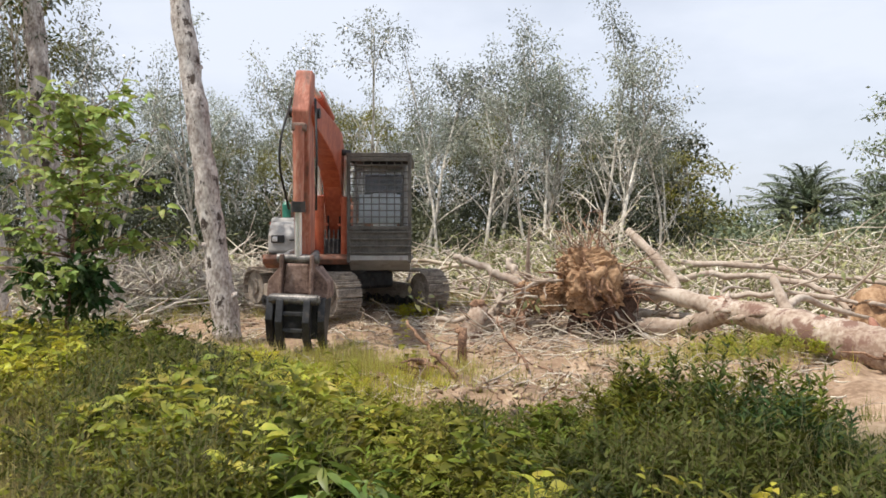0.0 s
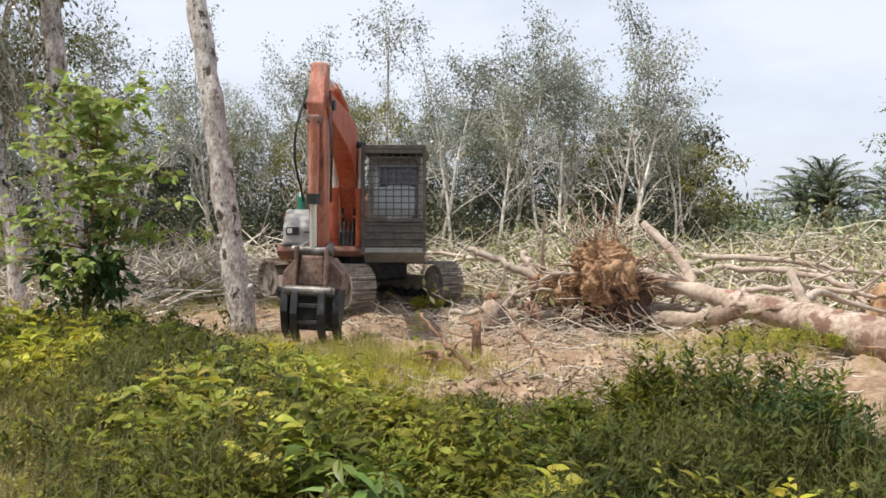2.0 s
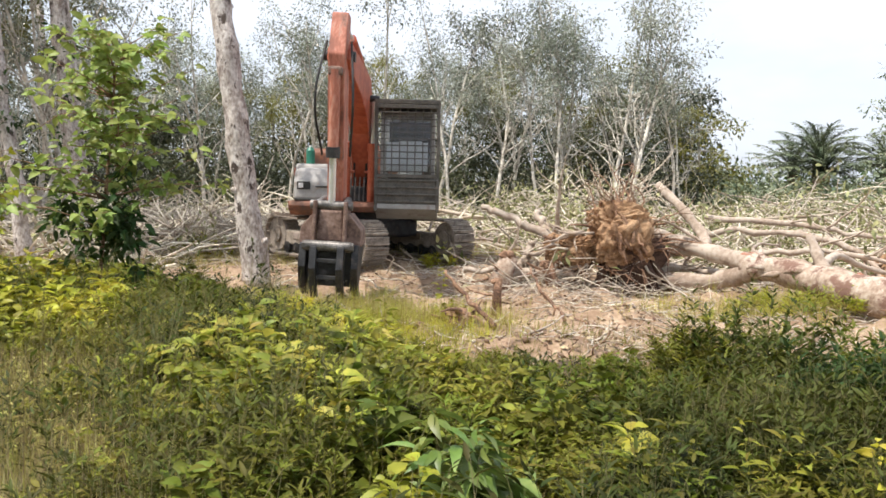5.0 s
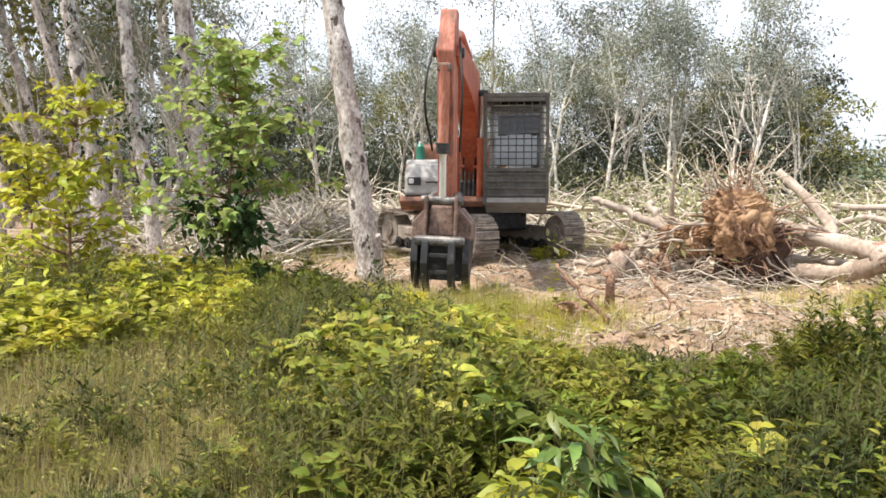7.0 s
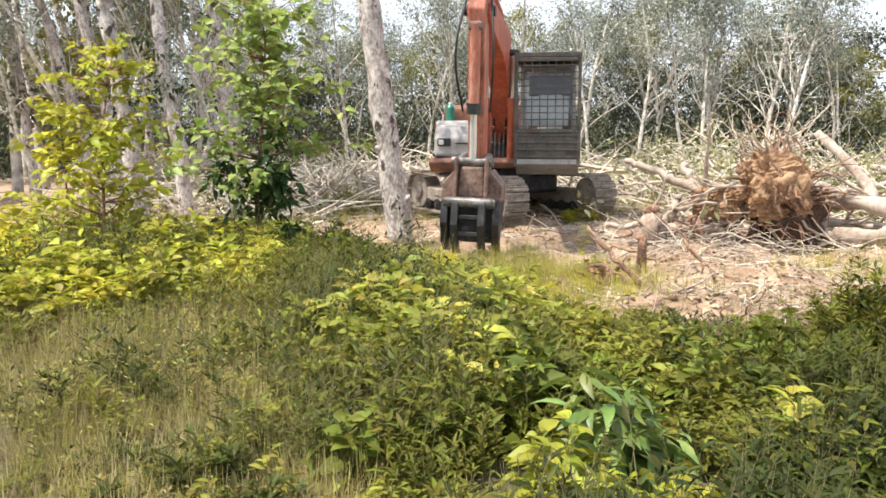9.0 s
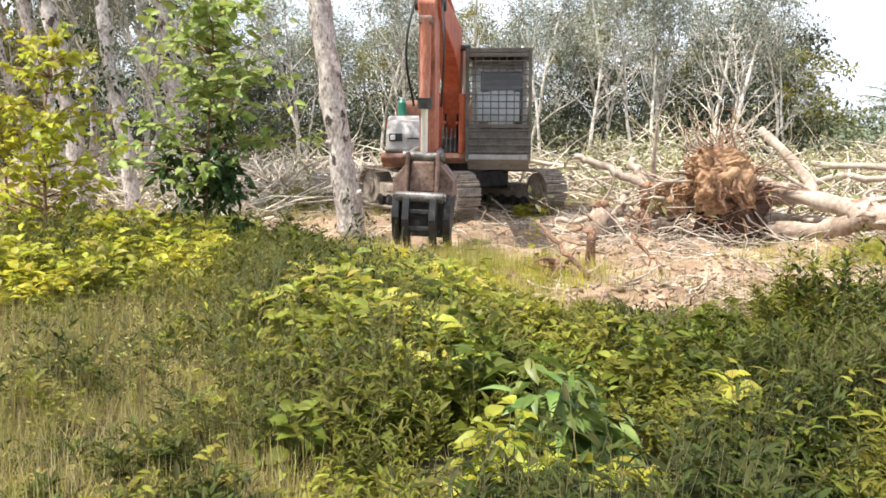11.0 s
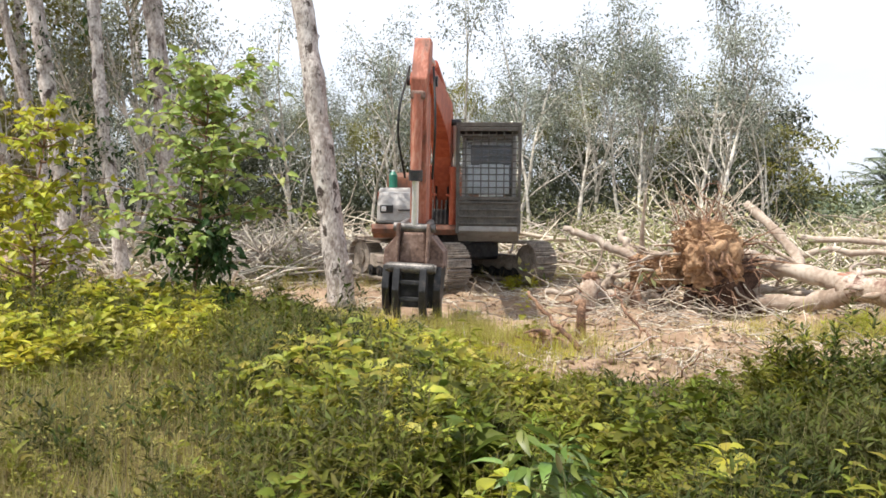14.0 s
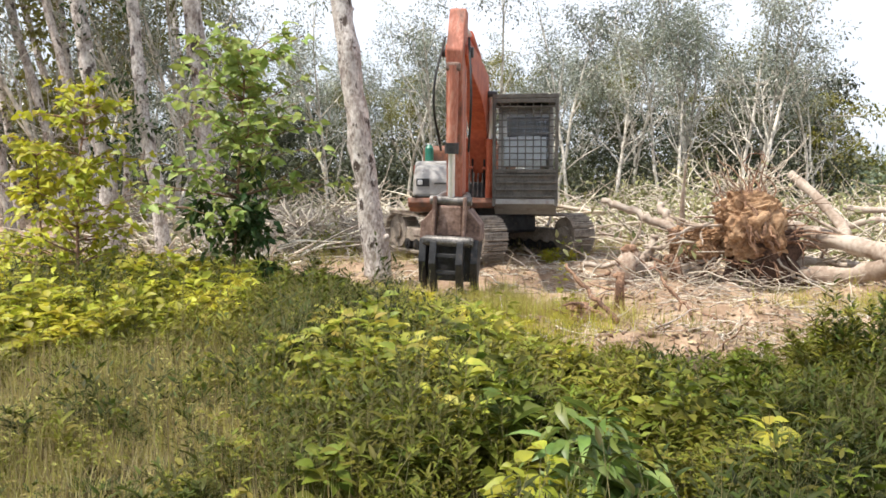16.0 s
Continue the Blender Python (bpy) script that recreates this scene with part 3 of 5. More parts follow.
    boom_prof = [(0.30, 1.38), (0.62, 1.343), (1.30, 2.315), (1.75, 2.59), (2.4, 2.785), (4.08, 3.057), (4.24, 3.171), (4.22, 3.323), (4.05, 3.42), (2.2, 3.345), (1.35, 3.27), (0.95, 2.9), (0.30, 1.62)]
    boom = part("boom", plate(boom_prof, 0.33, 0.02), "orange", ex, "orange two-piece boom", swing)
    part("boom_decal", box(0.006, 0.75, 0.11, (-0.169, -2.75, 3.05), 0.0), "white", boom, "plain white decal bar").rotation_euler = (0, 0, 0)
    for sx in (-1, 1):
        x = sx * 0.24
        part("boom_cylinder", rod((x, -0.98, 1.047), (x, -1.18, 2.077), 0.085, 20), "orange", boom, "orange lift cylinder")
        part("cylinder_cap", rod((x, -1.175, 2.027), (x, -1.20, 2.165), 0.105, 20), "orange", boom)
        part("cylinder_rod", rod((x, -1.19, 2.126), (x, -1.36, 2.929), 0.045, 16), "chrome", boom, "chrome piston rod")
        part("hose", rod((x * 0.45, -0.72, 1.123), (x * 0.45, -0.95, 1.8), 0.018, 8), "black", boom)
        part("bracket", box(0.12, 0.06, 0.05, (x * 0.6, -1.02, 1.643), 0.015), "orange", boom)
    part("boom_pin", rod((-0.33, -1.36, 2.929), (0.33, -1.36, 2.929), 0.06, 16), "dark_steel", boom)
    part("foot_bracket", box(0.52, 0.5, 0.34, (0, -0.55, 1.21), 0.03), "dark_steel", boom, "dark boom foot bracket")
    for k in range(5):
        part("hydraulic_line", rod((-0.16 + 0.08 * k, -0.90, 1.12), (-0.16 + 0.08 * k, -0.88, 1.55), 0.014, 8), "worn_steel", boom)
    part("arm_cylinder", rod((0, -1.75, 3.49), (0, -2.95, 3.67), 0.075, 20), "orange", boom, "orange arm cylinder")
    part("arm_cylinder_rod", rod((0, -2.9, 3.665), (0, -4.16, 3.709), 0.04, 16), "chrome", boom)
    arm_prof = [(4.02, 3.803), (4.26, 3.819), (4.46, 3.219), (4.28, 2.467), (3.78, 0.787), (3.64, 0.741), (3.50, 0.835), (3.48, 1.017), (3.78, 2.367), (3.98, 3.097)]
    arm = part("arm", plate(arm_prof, 0.235, 0.02), "faded_orange", ex, "orange arm with worn paint, hanging down", swing)
    part("arm_pin", rod((-0.22, -4.10, 3.235), (0.22, -4.10, 3.235), 0.075, 18), "dark_steel", arm)
    part("bucket_cylinder", rod((0, -4.50, 3.0), (0, -4.36, 1.90), 0.075, 20), "faded_orange", arm, "orange grapple cylinder with worn paint")
    part("cylinder_lug", box(0.20, 0.14, 0.12, (0, -4.48, 2.98), 0.03), "rust", arm)
    part("cylinder_collar", rod((0, -4.367, 1.95), (0, -4.35, 1.80), 0.10, 20), "dark_steel", arm)
    part("piston_rod", rod((0, -4.355, 1.88), (0, -4.22, 1.13), 0.05, 16), "chrome", arm, "bright chrome piston rod")
    for sx in (-1, 1):
        part("link", rod((sx * 0.20, -4.21, 1.14), (sx * 0.17, -3.72, 1.20), 0.055, 10), "worn_steel", arm)
        c = bpy.data.curves.new("hose", "CURVE")
        c.dimensions, c.bevel_depth = "3D", 0.017
        sp = c.splines.new("BEZIER")
        sp.bezier_points.add(2)
        for bp, co in zip(sp.bezier_points, ((sx * 0.17, -4.25, 3.42), (sx * 0.26, -4.5, 2.595), (sx * 0.20, -4.05, 1.84))):
            bp.co, bp.handle_left_type, bp.handle_right_type = co, "AUTO", "AUTO"
        c.materials.append(M["black"])
        h = new("hose", c)
        h.parent = arm
    part("link_pin", rod((-0.30, -4.22, 1.13), (0.30, -4.22, 1.13), 0.065, 18), "worn_steel", arm)

    # grapple
    def slab(profile, y0, y1, bevel=0.015):
        """A front outline of (across, up) points, drawn out from y0 to y1."""
        bm = bmesh.new()
        a_ = [bm.verts.new((x, y0, z)) for x, z in profile]
        b_ = [bm.verts.new((x, y1, z)) for x, z in profile]
        bm.faces.new(a_)
        bm.faces.new(b_[::-1])
        for i in range(len(a_)):
            j = (i + 1) % len(a_)
            bm.faces.new((a_[j], a_[i], b_[i], b_[j]))
        bmesh.ops.recalc_face_normals(bm, faces=bm.faces)
        bmesh.ops.bevel(bm, geom=list(bm.edges), offset=bevel, segments=2, affect="EDGES", profile=0.5)
        return bm

    grapple = part("grapple", slab([(-0.16, 1.06), (0.16, 1.06), (0.20, 0.62), (-0.20, 0.62)], -4.30, -3.55, 0.03), "rust", ex, "dark steel two-jaw log grapple with rusty shoulders", swing)
    for sx in (-1, 1):
        part("shoulder", slab([(sx * 0.17, 0.62), (sx * 0.17, 0.98), (sx * 0.25, 1.02), (sx * 0.43, 0.80), (sx * 0.44, 0.56), (sx * 0.37, 0.56)], -4.22, -3.62), "rust", grapple, "rust-brown shoulder plate")
        part("hinge_plate", box(0.045, 0.5, 0.62, (sx * 0.215, -4.15, 0.88), 0.015), "rust", grapple)
        part("pin_nut", rod((sx * 0.31, -4.40, 0.56), (sx * 0.36, -4.40, 0.56), 0.06, 6), "worn_steel", grapple)
        prof = [(4.28, 0.60), (4.50, 0.56), (4.56, 0.25), (4.46, -0.02), (4.24, -0.20), (4.14, -0.20), (4.32, 0.0), (4.36, 0.28)]
        part("front_tine", plate(prof, 0.10, 0.012, sx * 0.19), "dark_steel", grapple, "scraped front tine")
        prof = [(3.72, 0.60), (4.30, 0.58), (4.36, 0.25), (4.22, -0.06), (3.98, -0.20), (3.90, -0.18), (4.02, 0.0), (3.86, 0.25)]
        part("side_tine", plate(prof, 0.11, 0.015, sx * 0.37), "dark_steel", grapple, "dark curved side tine")
    part("grapple_pin", rod((-0.32, -4.40, 0.56), (0.32, -4.40, 0.56), 0.075, 18), "worn_steel", grapple, "worn bright hinge pin")
    for z, u in ((0.36, 4.47), (0.12, 4.44)):
        part("crossbar", box(0.36, 0.06, 0.06, (0, -u, z), 0.01), "dark_steel", grapple)
    part("back_plate", box(0.64, 0.03, 0.60, (0, -4.10, 0.26), 0.01), "dark_steel", grapple)
    return cx, cy, cz


EX = excavator()
bm = bmesh.new()
bmesh.ops.create_cone(bm, segments=20, radius1=0.085, radius2=0.085, depth=0.26, cap_ends=True, matrix=Matrix.Translation((0, 0, 0.13)))
bmesh.ops.create_cone(bm, segments=20, radius1=0.085, radius2=0.04, depth=0.07, cap_ends=True, matrix=Matrix.Translation((0, 0, 0.295)))
can = part("canister", bm, "green", None, "", pose(EX[0] - 1.02, EX[1] + 0.05, EX[2] + 1.78, 0, 0, 0))
tagged(can, "small green plastic canister standing on the fuel tank", "canister")
part("canister_cap", rod((0, 0, 0.32), (0, 0, 0.36), 0.035), "white", can)


# ---- standing trees ----
def crown_clusters(soup, centres, spread, count, size, g, rich=False):
    """Sprays of leaves round the ends of twigs."""
    c = np.repeat(np.asarray(centres), count, 0)
    k = len(c)
    d = unit(g.normal(0, 1, (k, 3)) * np.array([1, 1, 0.8]))
    base = c + d * g.uniform(0.1, 1, (k, 1)) * spread
    way = unit(d + g.normal(0, 0.5, (k, 3)) + np.array([0, 0, -0.35]))
    up = unit(g.normal(0, 0.55, (k, 3)) + np.array([0, 0, 1]))
    ln = size * g.uniform(0.7, 1.35, k)
    leaves(soup, base, way, up, ln, ln * g.uniform(0.38, 0.5, k), rich)


def trunk_line(points, extra=10):
    """Evenly spaced points on a smooth line through the given ones."""
    p = np.asarray(points, float)
    t = np.linspace(0, len(p) - 1, extra * (len(p) - 1) + 1)
    out = np.stack([np.interp(t, np.arange(len(p)), p[:, i]) for i in range(3)], 1)
    for _ in range(4):
        out[1:-1] = (out[:-2] + 2 * out[1:-1] + out[2:]) / 4
    return out


def near_tree(points, r0, r1, label, seed, sides=18, crown=True, crown_mat="canopy", lean_leaf=0.22, group="standing rubber trees"):
    """A rubber tree near the camera: rough trunk with knots, limbs, and a thin crown above."""
    g = np.random.default_rng(seed)
    base = np.array(points[0], float)
    base[2] = float(rise(base[0], base[1])) - 0.08
    tree = thing("rubber_tree", label, "tree", Matrix.Translation(base), group)
    line = trunk_line(np.array(points) - np.array(points[0]), 9)
    k = len(line)
    line[:, :2] += 0.012 * np.stack([np.sin(np.arange(k) * 0.9 + seed), np.cos(np.arange(k) * 0.7 + seed)], 1)
    t = np.linspace(0, 1, k)
    rad = r0 + (r1 - r0) * t + r0 * 0.35 * np.exp(-t * k / 3.0)
    rad *= 1 + 0.05 * np.sin(t * 37 + seed) + 0.10 * np.exp(-((t - 0.47) / 0.02) ** 2)
    s = Soup()
    tube(s, line, rad, sides, 0.05, seed=seed)
    for _ in range(5):
        i = int(g.integers(3, k - 4))
        a_ = g.uniform(0, 6.28)
        d = np.array([math.cos(a_), math.sin(a_), 0.5])
        tube(s, [line[i] + d * rad[i] * 0.5, line[i] + d * rad[i] * 1.25], [rad[i] * 0.40, rad[i] * 0.22], 8)
    smooth(part("trunk", s, "bark", tree, "pale blotched bark with dark cracks"))
    tips = []
    limb = Soup()
    for j in range(6):
        i = k - 1 - int(g.integers(0, 5))
        a_ = 6.28 * j / 6 + g.uniform(-0.4, 0.4)
        w = wander(line[i], (math.cos(a_) * 0.7, math.sin(a_) * 0.7, 1.0), g.uniform(1.8, 3.4), 7, 0.12, 0, g)
        tube(limb, w, np.linspace(r1 * 0.6, 0.02, 8), 7)
        tips += [w[-1], w[-2], w[-3]]
        for _ in range(2):
            w2 = wander(w[4], g.normal(0, 1, 3) + np.array([0, 0, 0.6]), 1.2, 5, 0.15, 0, g)
            tube(limb, w2, np.linspace(0.03, 0.008, 6), 5)
            tips += [w2[-1], w2[-2]]
    tagged(part("branchwork", limb, "bark", tree), kind="stuff")
    if seed in (12, 13, 14):
        sp = Soup()
        c = [line[int(i)] + np.array([g.normal(0, 0.16), -0.12, 0]) for i in g.integers(k // 4, k - 6, 9)]
        crown_clusters(sp, c, 0.28, 18, 0.13, g, True)
        tagged(part("sprout", sp, "dark", tree, "small dark leaf sprouts on the trunk"), kind="stuff")
    if crown:
        cs = Soup()
        crown_clusters(cs, tips, 0.55, 24, lean_leaf, g, False)
        part("crown", cs, crown_mat, tree)
    return tree


near_tree([(-2.89, 12.4, 0), (-3.09, 12.4, 1.42), (-3.27, 12.4, 2.81), (-3.43, 12.45, 3.93), (-3.63, 12.5, 5.14), (-3.94, 12.6, 6.9), (-4.1, 12.7, 7.8)], 0.185, 0.14, "standing rubber tree with a bent blotched grey-white trunk", 11, 22)
near_tree([(-8.45, 14.3, 0), (-8.55, 14.3, 1.75), (-8.78, 14.3, 3.4), (-9.1, 14.3, 5.5), (-9.5, 14.3, 8.0)], 0.175, 0.12, "rubber tree with a pale trunk and a dark tapping scar", 12, 16)
near_tree([(-7.42, 14.3, 0), (-7.56, 14.3, 1.6), (-7.78, 14.3, 2.8), (-7.88, 14.3, 4.0), (-8.05, 14.4, 6.0), (-8.6, 14.5, 8.0)], 0.135, 0.10, "rubber tree with a crooked mottled trunk", 13, 16)
near_tree([(-7.15, 15.9, 0), (-7.3, 15.9, 2.6), (-7.45, 15.9, 4.4), (-7.65, 15.9, 6.2), (-7.9, 16, 8.5)], 0.20, 0.17, "thick rubber tree with flaking grey bark", 14, 16)
for i, (x, y, lx) in enumerate([(-10.6, 17.5, -1.9), (-11.8, 18.2, -2.2), (-12.6, 20.5, -1.2), (-13.6, 22.0, -2.6), (-14.4, 19.5, -0.8), (-17.0, 23.5, -0.9), (-11.4, 24.5, -1.0), (-15.4, 27, 0.5)]):
    near_tree([(x, y, 0), (x + lx * 0.22, y, 2.6), (x + lx * 0.6, y, 5.4), (x + lx, y + 0.3, 8.8)], 0.125, 0.085, "leaning pale rubber tree at the plantation edge", 20 + i, 12, True)


# ---- far rubber trees ----
def far_tree(seed, mat="canopy", tall=10.5):
    g = np.random.default_rng(seed)
    tree = thing("rubber_tree", "slender rubber tree with a pale thin trunk and sparse grey-green crown", "tree", None, "rubber trees behind the clearing")
    s, tips = Soup(), []
    h = tall * g.uniform(0.9, 1.1)
    lean = g.normal(0, 0.13, 2)
    main = wander((0, 0, -0.1), (lean[0], lean[1], 1), h * 0.90, 12, 0.06, 0, g)
    tube(s, main, np.linspace(0.095, 0.016, 13), 7)
    for j in range(9):
        i = int(g.integers(3, 11))
        a_ = g.uniform(0, 6.28)
        w = wander(main[i], (math.cos(a_) * 0.62, math.sin(a_) * 0.62, 0.9), h * g.uniform(0.16, 0.36), 6, 0.14, 0, g)
        tube(s, w, np.linspace(0.034, 0.006, 7), 5)
        tips += [w[-1], w[-2], w[-3]] if i > 6 else [w[-1]] if i > 4 else []
        for _ in range(2):
            w2 = wander(w[int(g.integers(2, 5))], g.normal(0, 1, 3) + np.array([0, 0, 0.5]), h * 0.11, 4, 0.15, 0, g)
            tube(s, w2, np.linspace(0.018, 0.005, 5), 4)
            tips += [w2[-1], w2[-2]] if i > 5 else []
    tips += [main[-1], main[-2], main[-3]]
    part("trunk", s, "bark_far", tree, "pale slender trunk")
    cs = Soup()
    crown_clusters(cs, tips, 0.66, 58, 0.14, g)
    part("crown", cs, mat, tree)
    return tree


g = np.random.default_rng(41)
models = [far_tree(50 + i, "canopy_yellow" if i in (3, 6) else "canopy") for i in range(9)]
spots = []
for _ in range(1500):
    az, d = radians(g.uniform(-41, 17.0)), 31 + 23 * g.random() ** 1.3
    x, y = d * math.sin(az), d * math.cos(az)
    if all((x - a_) ** 2 + (y - b_) ** 2 > 2.3 ** 2 for a_, b_ in spots):
        spots.append((x, y))
    if len(spots) == 128:
        break
for _ in range(16):
    az, d = radians(g.uniform(-42, -25)), g.uniform(21, 30)
    spots.append((d * math.sin(az), d * math.cos(az)))
for i, (x, y) in enumerate(spots):
    az = math.degrees(math.atan2(x, y))
    size = (0.90 if -13 < az < 5 else 0.98 if 5 <= az < 15 else 0.78) * g.uniform(0.82, 1.12) * (0.85 if az > 15.5 else 1.0)
    m = pose(x, y, 0, g.normal(0, 3.5), g.normal(0, 3.5), g.uniform(0, 360)) @ Matrix.Scale(size, 4)
    if i < len(models):
        models[i].matrix_basis = m
        t = models[i]
    else:
        t = copy_thing(models[i % len(models)], Matrix.Identity(4))
        t.matrix_basis = m


def undergrowth():
    """Dark thicket between and behind the far trunks."""
    g = np.random.default_rng(77)
    k = 1900
    az, d = np.radians(g.uniform(-44, 18.6, k)), g.uniform(40, 62, k)
    c = np.stack([d * np.sin(az), d * np.cos(az), g.uniform(0.2, 1, k) ** 1.3 * np.interp(d, [40, 48, 62], [3.4, 4.8, 6.8])], 1)
    s = Soup()
    crown_clusters(s, c, 1.0, 62, 0.20, g)
    k = 700
    az, d = np.radians(g.uniform(-44, 18.6, k)), g.uniform(35, 41, k)
    crown_clusters(s, np.stack([d * np.sin(az), d * np.cos(az), g.uniform(0.3, 2.6, k)], 1), 0.8, 50, 0.20, g)
    ob = part("undergrowth", s, "thicket")
    tagged(ob, "dark green thicket under the far rubber trees", "undergrowth", kind="stuff")
    k = 420
    az, d = np.radians(g.uniform(18.0, 37, k)), g.uniform(33, 50, k)
    c = np.stack([d * np.sin(az), d * np.cos(az), g.uniform(0.1, 1, k) * np.interp(d, [33, 50], [1.2, 3.0])], 1)
    s = Soup()
    crown_clusters(s, c, 0.9, 60, 0.22, g)
    tagged(part("scrub", s, "palm"), "dark green scrub under the oil palms", "scrub", kind="stuff")
    k = 260
    az, d = np.radians(g.uniform(-60, 60, k)), g.uniform(75, 130, k)
    c = np.stack([d * np.sin(az), d * np.cos(az), g.uniform(0.0, 1, k) * np.where(np.degrees(az) > 19, 3.0, 6.5)], 1)
    s = Soup()
    crown_clusters(s, c, 2.6, 40, 0.9, g)
    ob = part("far_woods", s, "dark")
    tagged(ob, "distant dark woods along the horizon", "woods", kind="stuff")


undergrowth()


# ---- oil palms and broadleaf tree on the far side ----
def oil_palm(place, tall, seed):
    g = np.random.default_rng(seed)
    palm = thing("oil_palm", "dark green oil palm with arching feathery fronds", "palm", place, "oil palms beyond the clearing")
    s = Soup()
    line = wander((0, 0, -0.1), (0.02, 0, 1), tall, 10, 0.03, 0, g)
    tube(s, line, np.linspace(0.42, 0.30, 11) * (1 + 0.12 * (np.arange(11) % 2)), 10, 0.06, seed=seed)
    part("trunk", s, "root", palm)
    top = line[-1]
    for j in range(30):
        a_, e_ = 2.4 * j, radians(84 - 2.5 * j)
        ln = g.uniform(2.3, 3.0)
        d = np.array([math.cos(a_) * math.cos(e_), math.sin(a_) * math.cos(e_), math.sin(e_)])
        n = 34
        t = np.linspace(0, 1, n)
        rib = top + d * (ln * t)[:, None] + np.array([0, 0, -1.0])[None] * (0.85 * t ** 2.4)[:, None] + np.array([math.cos(a_), math.sin(a_), 0]) * (0.4 * t ** 2)[:, None]
        fs = Soup()
        tube(fs, rib, np.linspace(0.04, 0.01, n), 4)
        side = unit(np.cross(d, (0, 0, 1)))
        for sg in (-1, 1):
            way = unit(side[None] * sg + unit(np.gradient(rib, axis=0)) * 0.7 + g.normal(0, 0.14, (n, 3)) + np.array([0, 0, -0.25]))
            le = 0.62 * np.sin(np.pi * (0.12 + 0.82 * t)) + 0.1
            leaves(fs, rib, way, np.tile((0, 0, 1.0), (n, 1)), le, np.full(n, 0.10), False)
        part("frond", fs, "palm", palm)
    return palm


for i, (px, py, h) in enumerate([(18.4, 40, 2.6), (20.6, 44, 3.8), (23.2, 43, 3.2), (26.0, 42, 4.0), (20.8, 48, 3.0), (22.0, 36, 2.0), (28, 46, 4.6)]):
    oil_palm(pose(px, py, 0, 0, 0, 47 * i), h, 90 + i)


def broadleaf(place, tall, seed, mat, label, reach=1.9, count=26):
    bt = thing("broadleaf_tree", label, "tree", place, "broadleaf trees beyond the clearing")
    g = np.random.default_rng(seed)
    s, tips = Soup(), []
    line = wander((0, 0, -0.1), (0.02, 0, 1), tall, 10, 0.04, 0, g)
    tube(s, line, np.linspace(0.16, 0.03, 11), 9)
    for j in range(count):
        i = int(g.integers(3, 11))
        a_ = g.uniform(0, 6.28)
        w = wander(line[i], (math.cos(a_), math.sin(a_), 0.25), g.uniform(0.4, 1.0) * reach, 5, 0.12, 0.02, g)
        tube(s, w, np.linspace(0.05, 0.012, 6), 5)
        tips += [w[-1], w[-2], w[-3]]
    part("trunk", s, "bark_far", bt)
    cs = Soup()
    crown_clusters(cs, tips, 0.55, 34, 0.20, g)
    part("crown", cs, mat, bt)


broadleaf(pose(19.4, 34.5, 0), 7.0, 3, "palm", "tall dark broadleaf tree with tiered leafy boughs", 2.6, 34)
for i, (az, d, h) in enumerate([(17.4, 42, 5.2), (15.6, 44, 6.6), (13.2, 43, 6.4), (10.4, 45, 6.0), (5.0, 47, 6.6), (-3.0, 46, 5.6), (-9.5, 45, 6.8), (-19, 44, 6.0), (-37.5, 25, 8.2), (-33.5, 27, 8.6), (-40.5, 25, 7.6)]):
    broadleaf(pose(d * math.sin(radians(az)), d * math.cos(radians(az)), 0, 0, 0, 50 * i), h, 700 + i, "thicket" if i % 3 == 1 or (i % 3 and i < 8) else "canopy_yellow", "dense dark broadleaf tree among the rubber trees" if i % 3 == 1 or (i % 3 and i < 8) else "bushy olive-green broadleaf tree among the rubber trees", 2.6, 40 if i < 8 else 22)


# ---- slash: felled branches across the clearing ----
def slash():
    g = np.random.default_rng(123)
    s, ls = Soup(), Soup()

    def top(x, y):
        h = 0.55 + 0.45 * np.sin(0.5 * x + 0.3 * y) * np.sin(0.37 * y - 0.2 * x + 1)
        h = h * np.interp(y, [16.5, 20, 26, 36], [0.25, 0.8, 1.3, 1.5])
        return h * np.interp(x, [-9, -4, 1, 4], [0.8, 0.7, 1.0, 1.35])

    for _ in range(5600):
        y = g.uniform(17.2, 34) if g.random() < 0.85 else g.uniform(14.5, 18)
        x = g.uniform(-0.62, 0.60) * y
        if abs(x - EX[0]) < 3.2 and y < 18.6:
            continue
        h = top(x, y) * g.uniform(0.05, 1.0)
        a_ = g.uniform(0, 6.28)
        w = wander((x, y, h), (math.cos(a_), math.sin(a_), g.normal(0.12, 0.28)), g.uniform(0.5, 2.6), 4, 0.16, 0.02, g)
        w[:, 2] = np.maximum(w[:, 2], 0.03)
        r = g.uniform(0.007, 0.034)
        tube(s, w, np.linspace(r, r * 0.35, 5), 4, cap=False)
        if g.random() < (0.5 if x > -3 else 0.18):
            n = int(g.integers(10, 34))
            idx = g.integers(1, 5, n)
            b = w[idx] + g.normal(0, 0.14, (n, 3))
            b[:, 2] = np.maximum(b[:, 2], 0.04)
            ln = g.uniform(0.10, 0.22, n)
            leaves(ls, b, g.normal(0, 1, (n, 3)) + np.array([0, 0, -0.3]), g.normal(0, 0.6, (n, 3)) + np.array([0, 0, 1]), ln, ln * 0.42, False)
    tagged(part("slash", s, "twig"), "tangled grey felled branches and twigs across the clearing", "slash", kind="stuff")
    tagged(part("slash_leaves", ls, "withered"), "withering leaves on the felled branches", "leaves", kind="stuff")


slash()


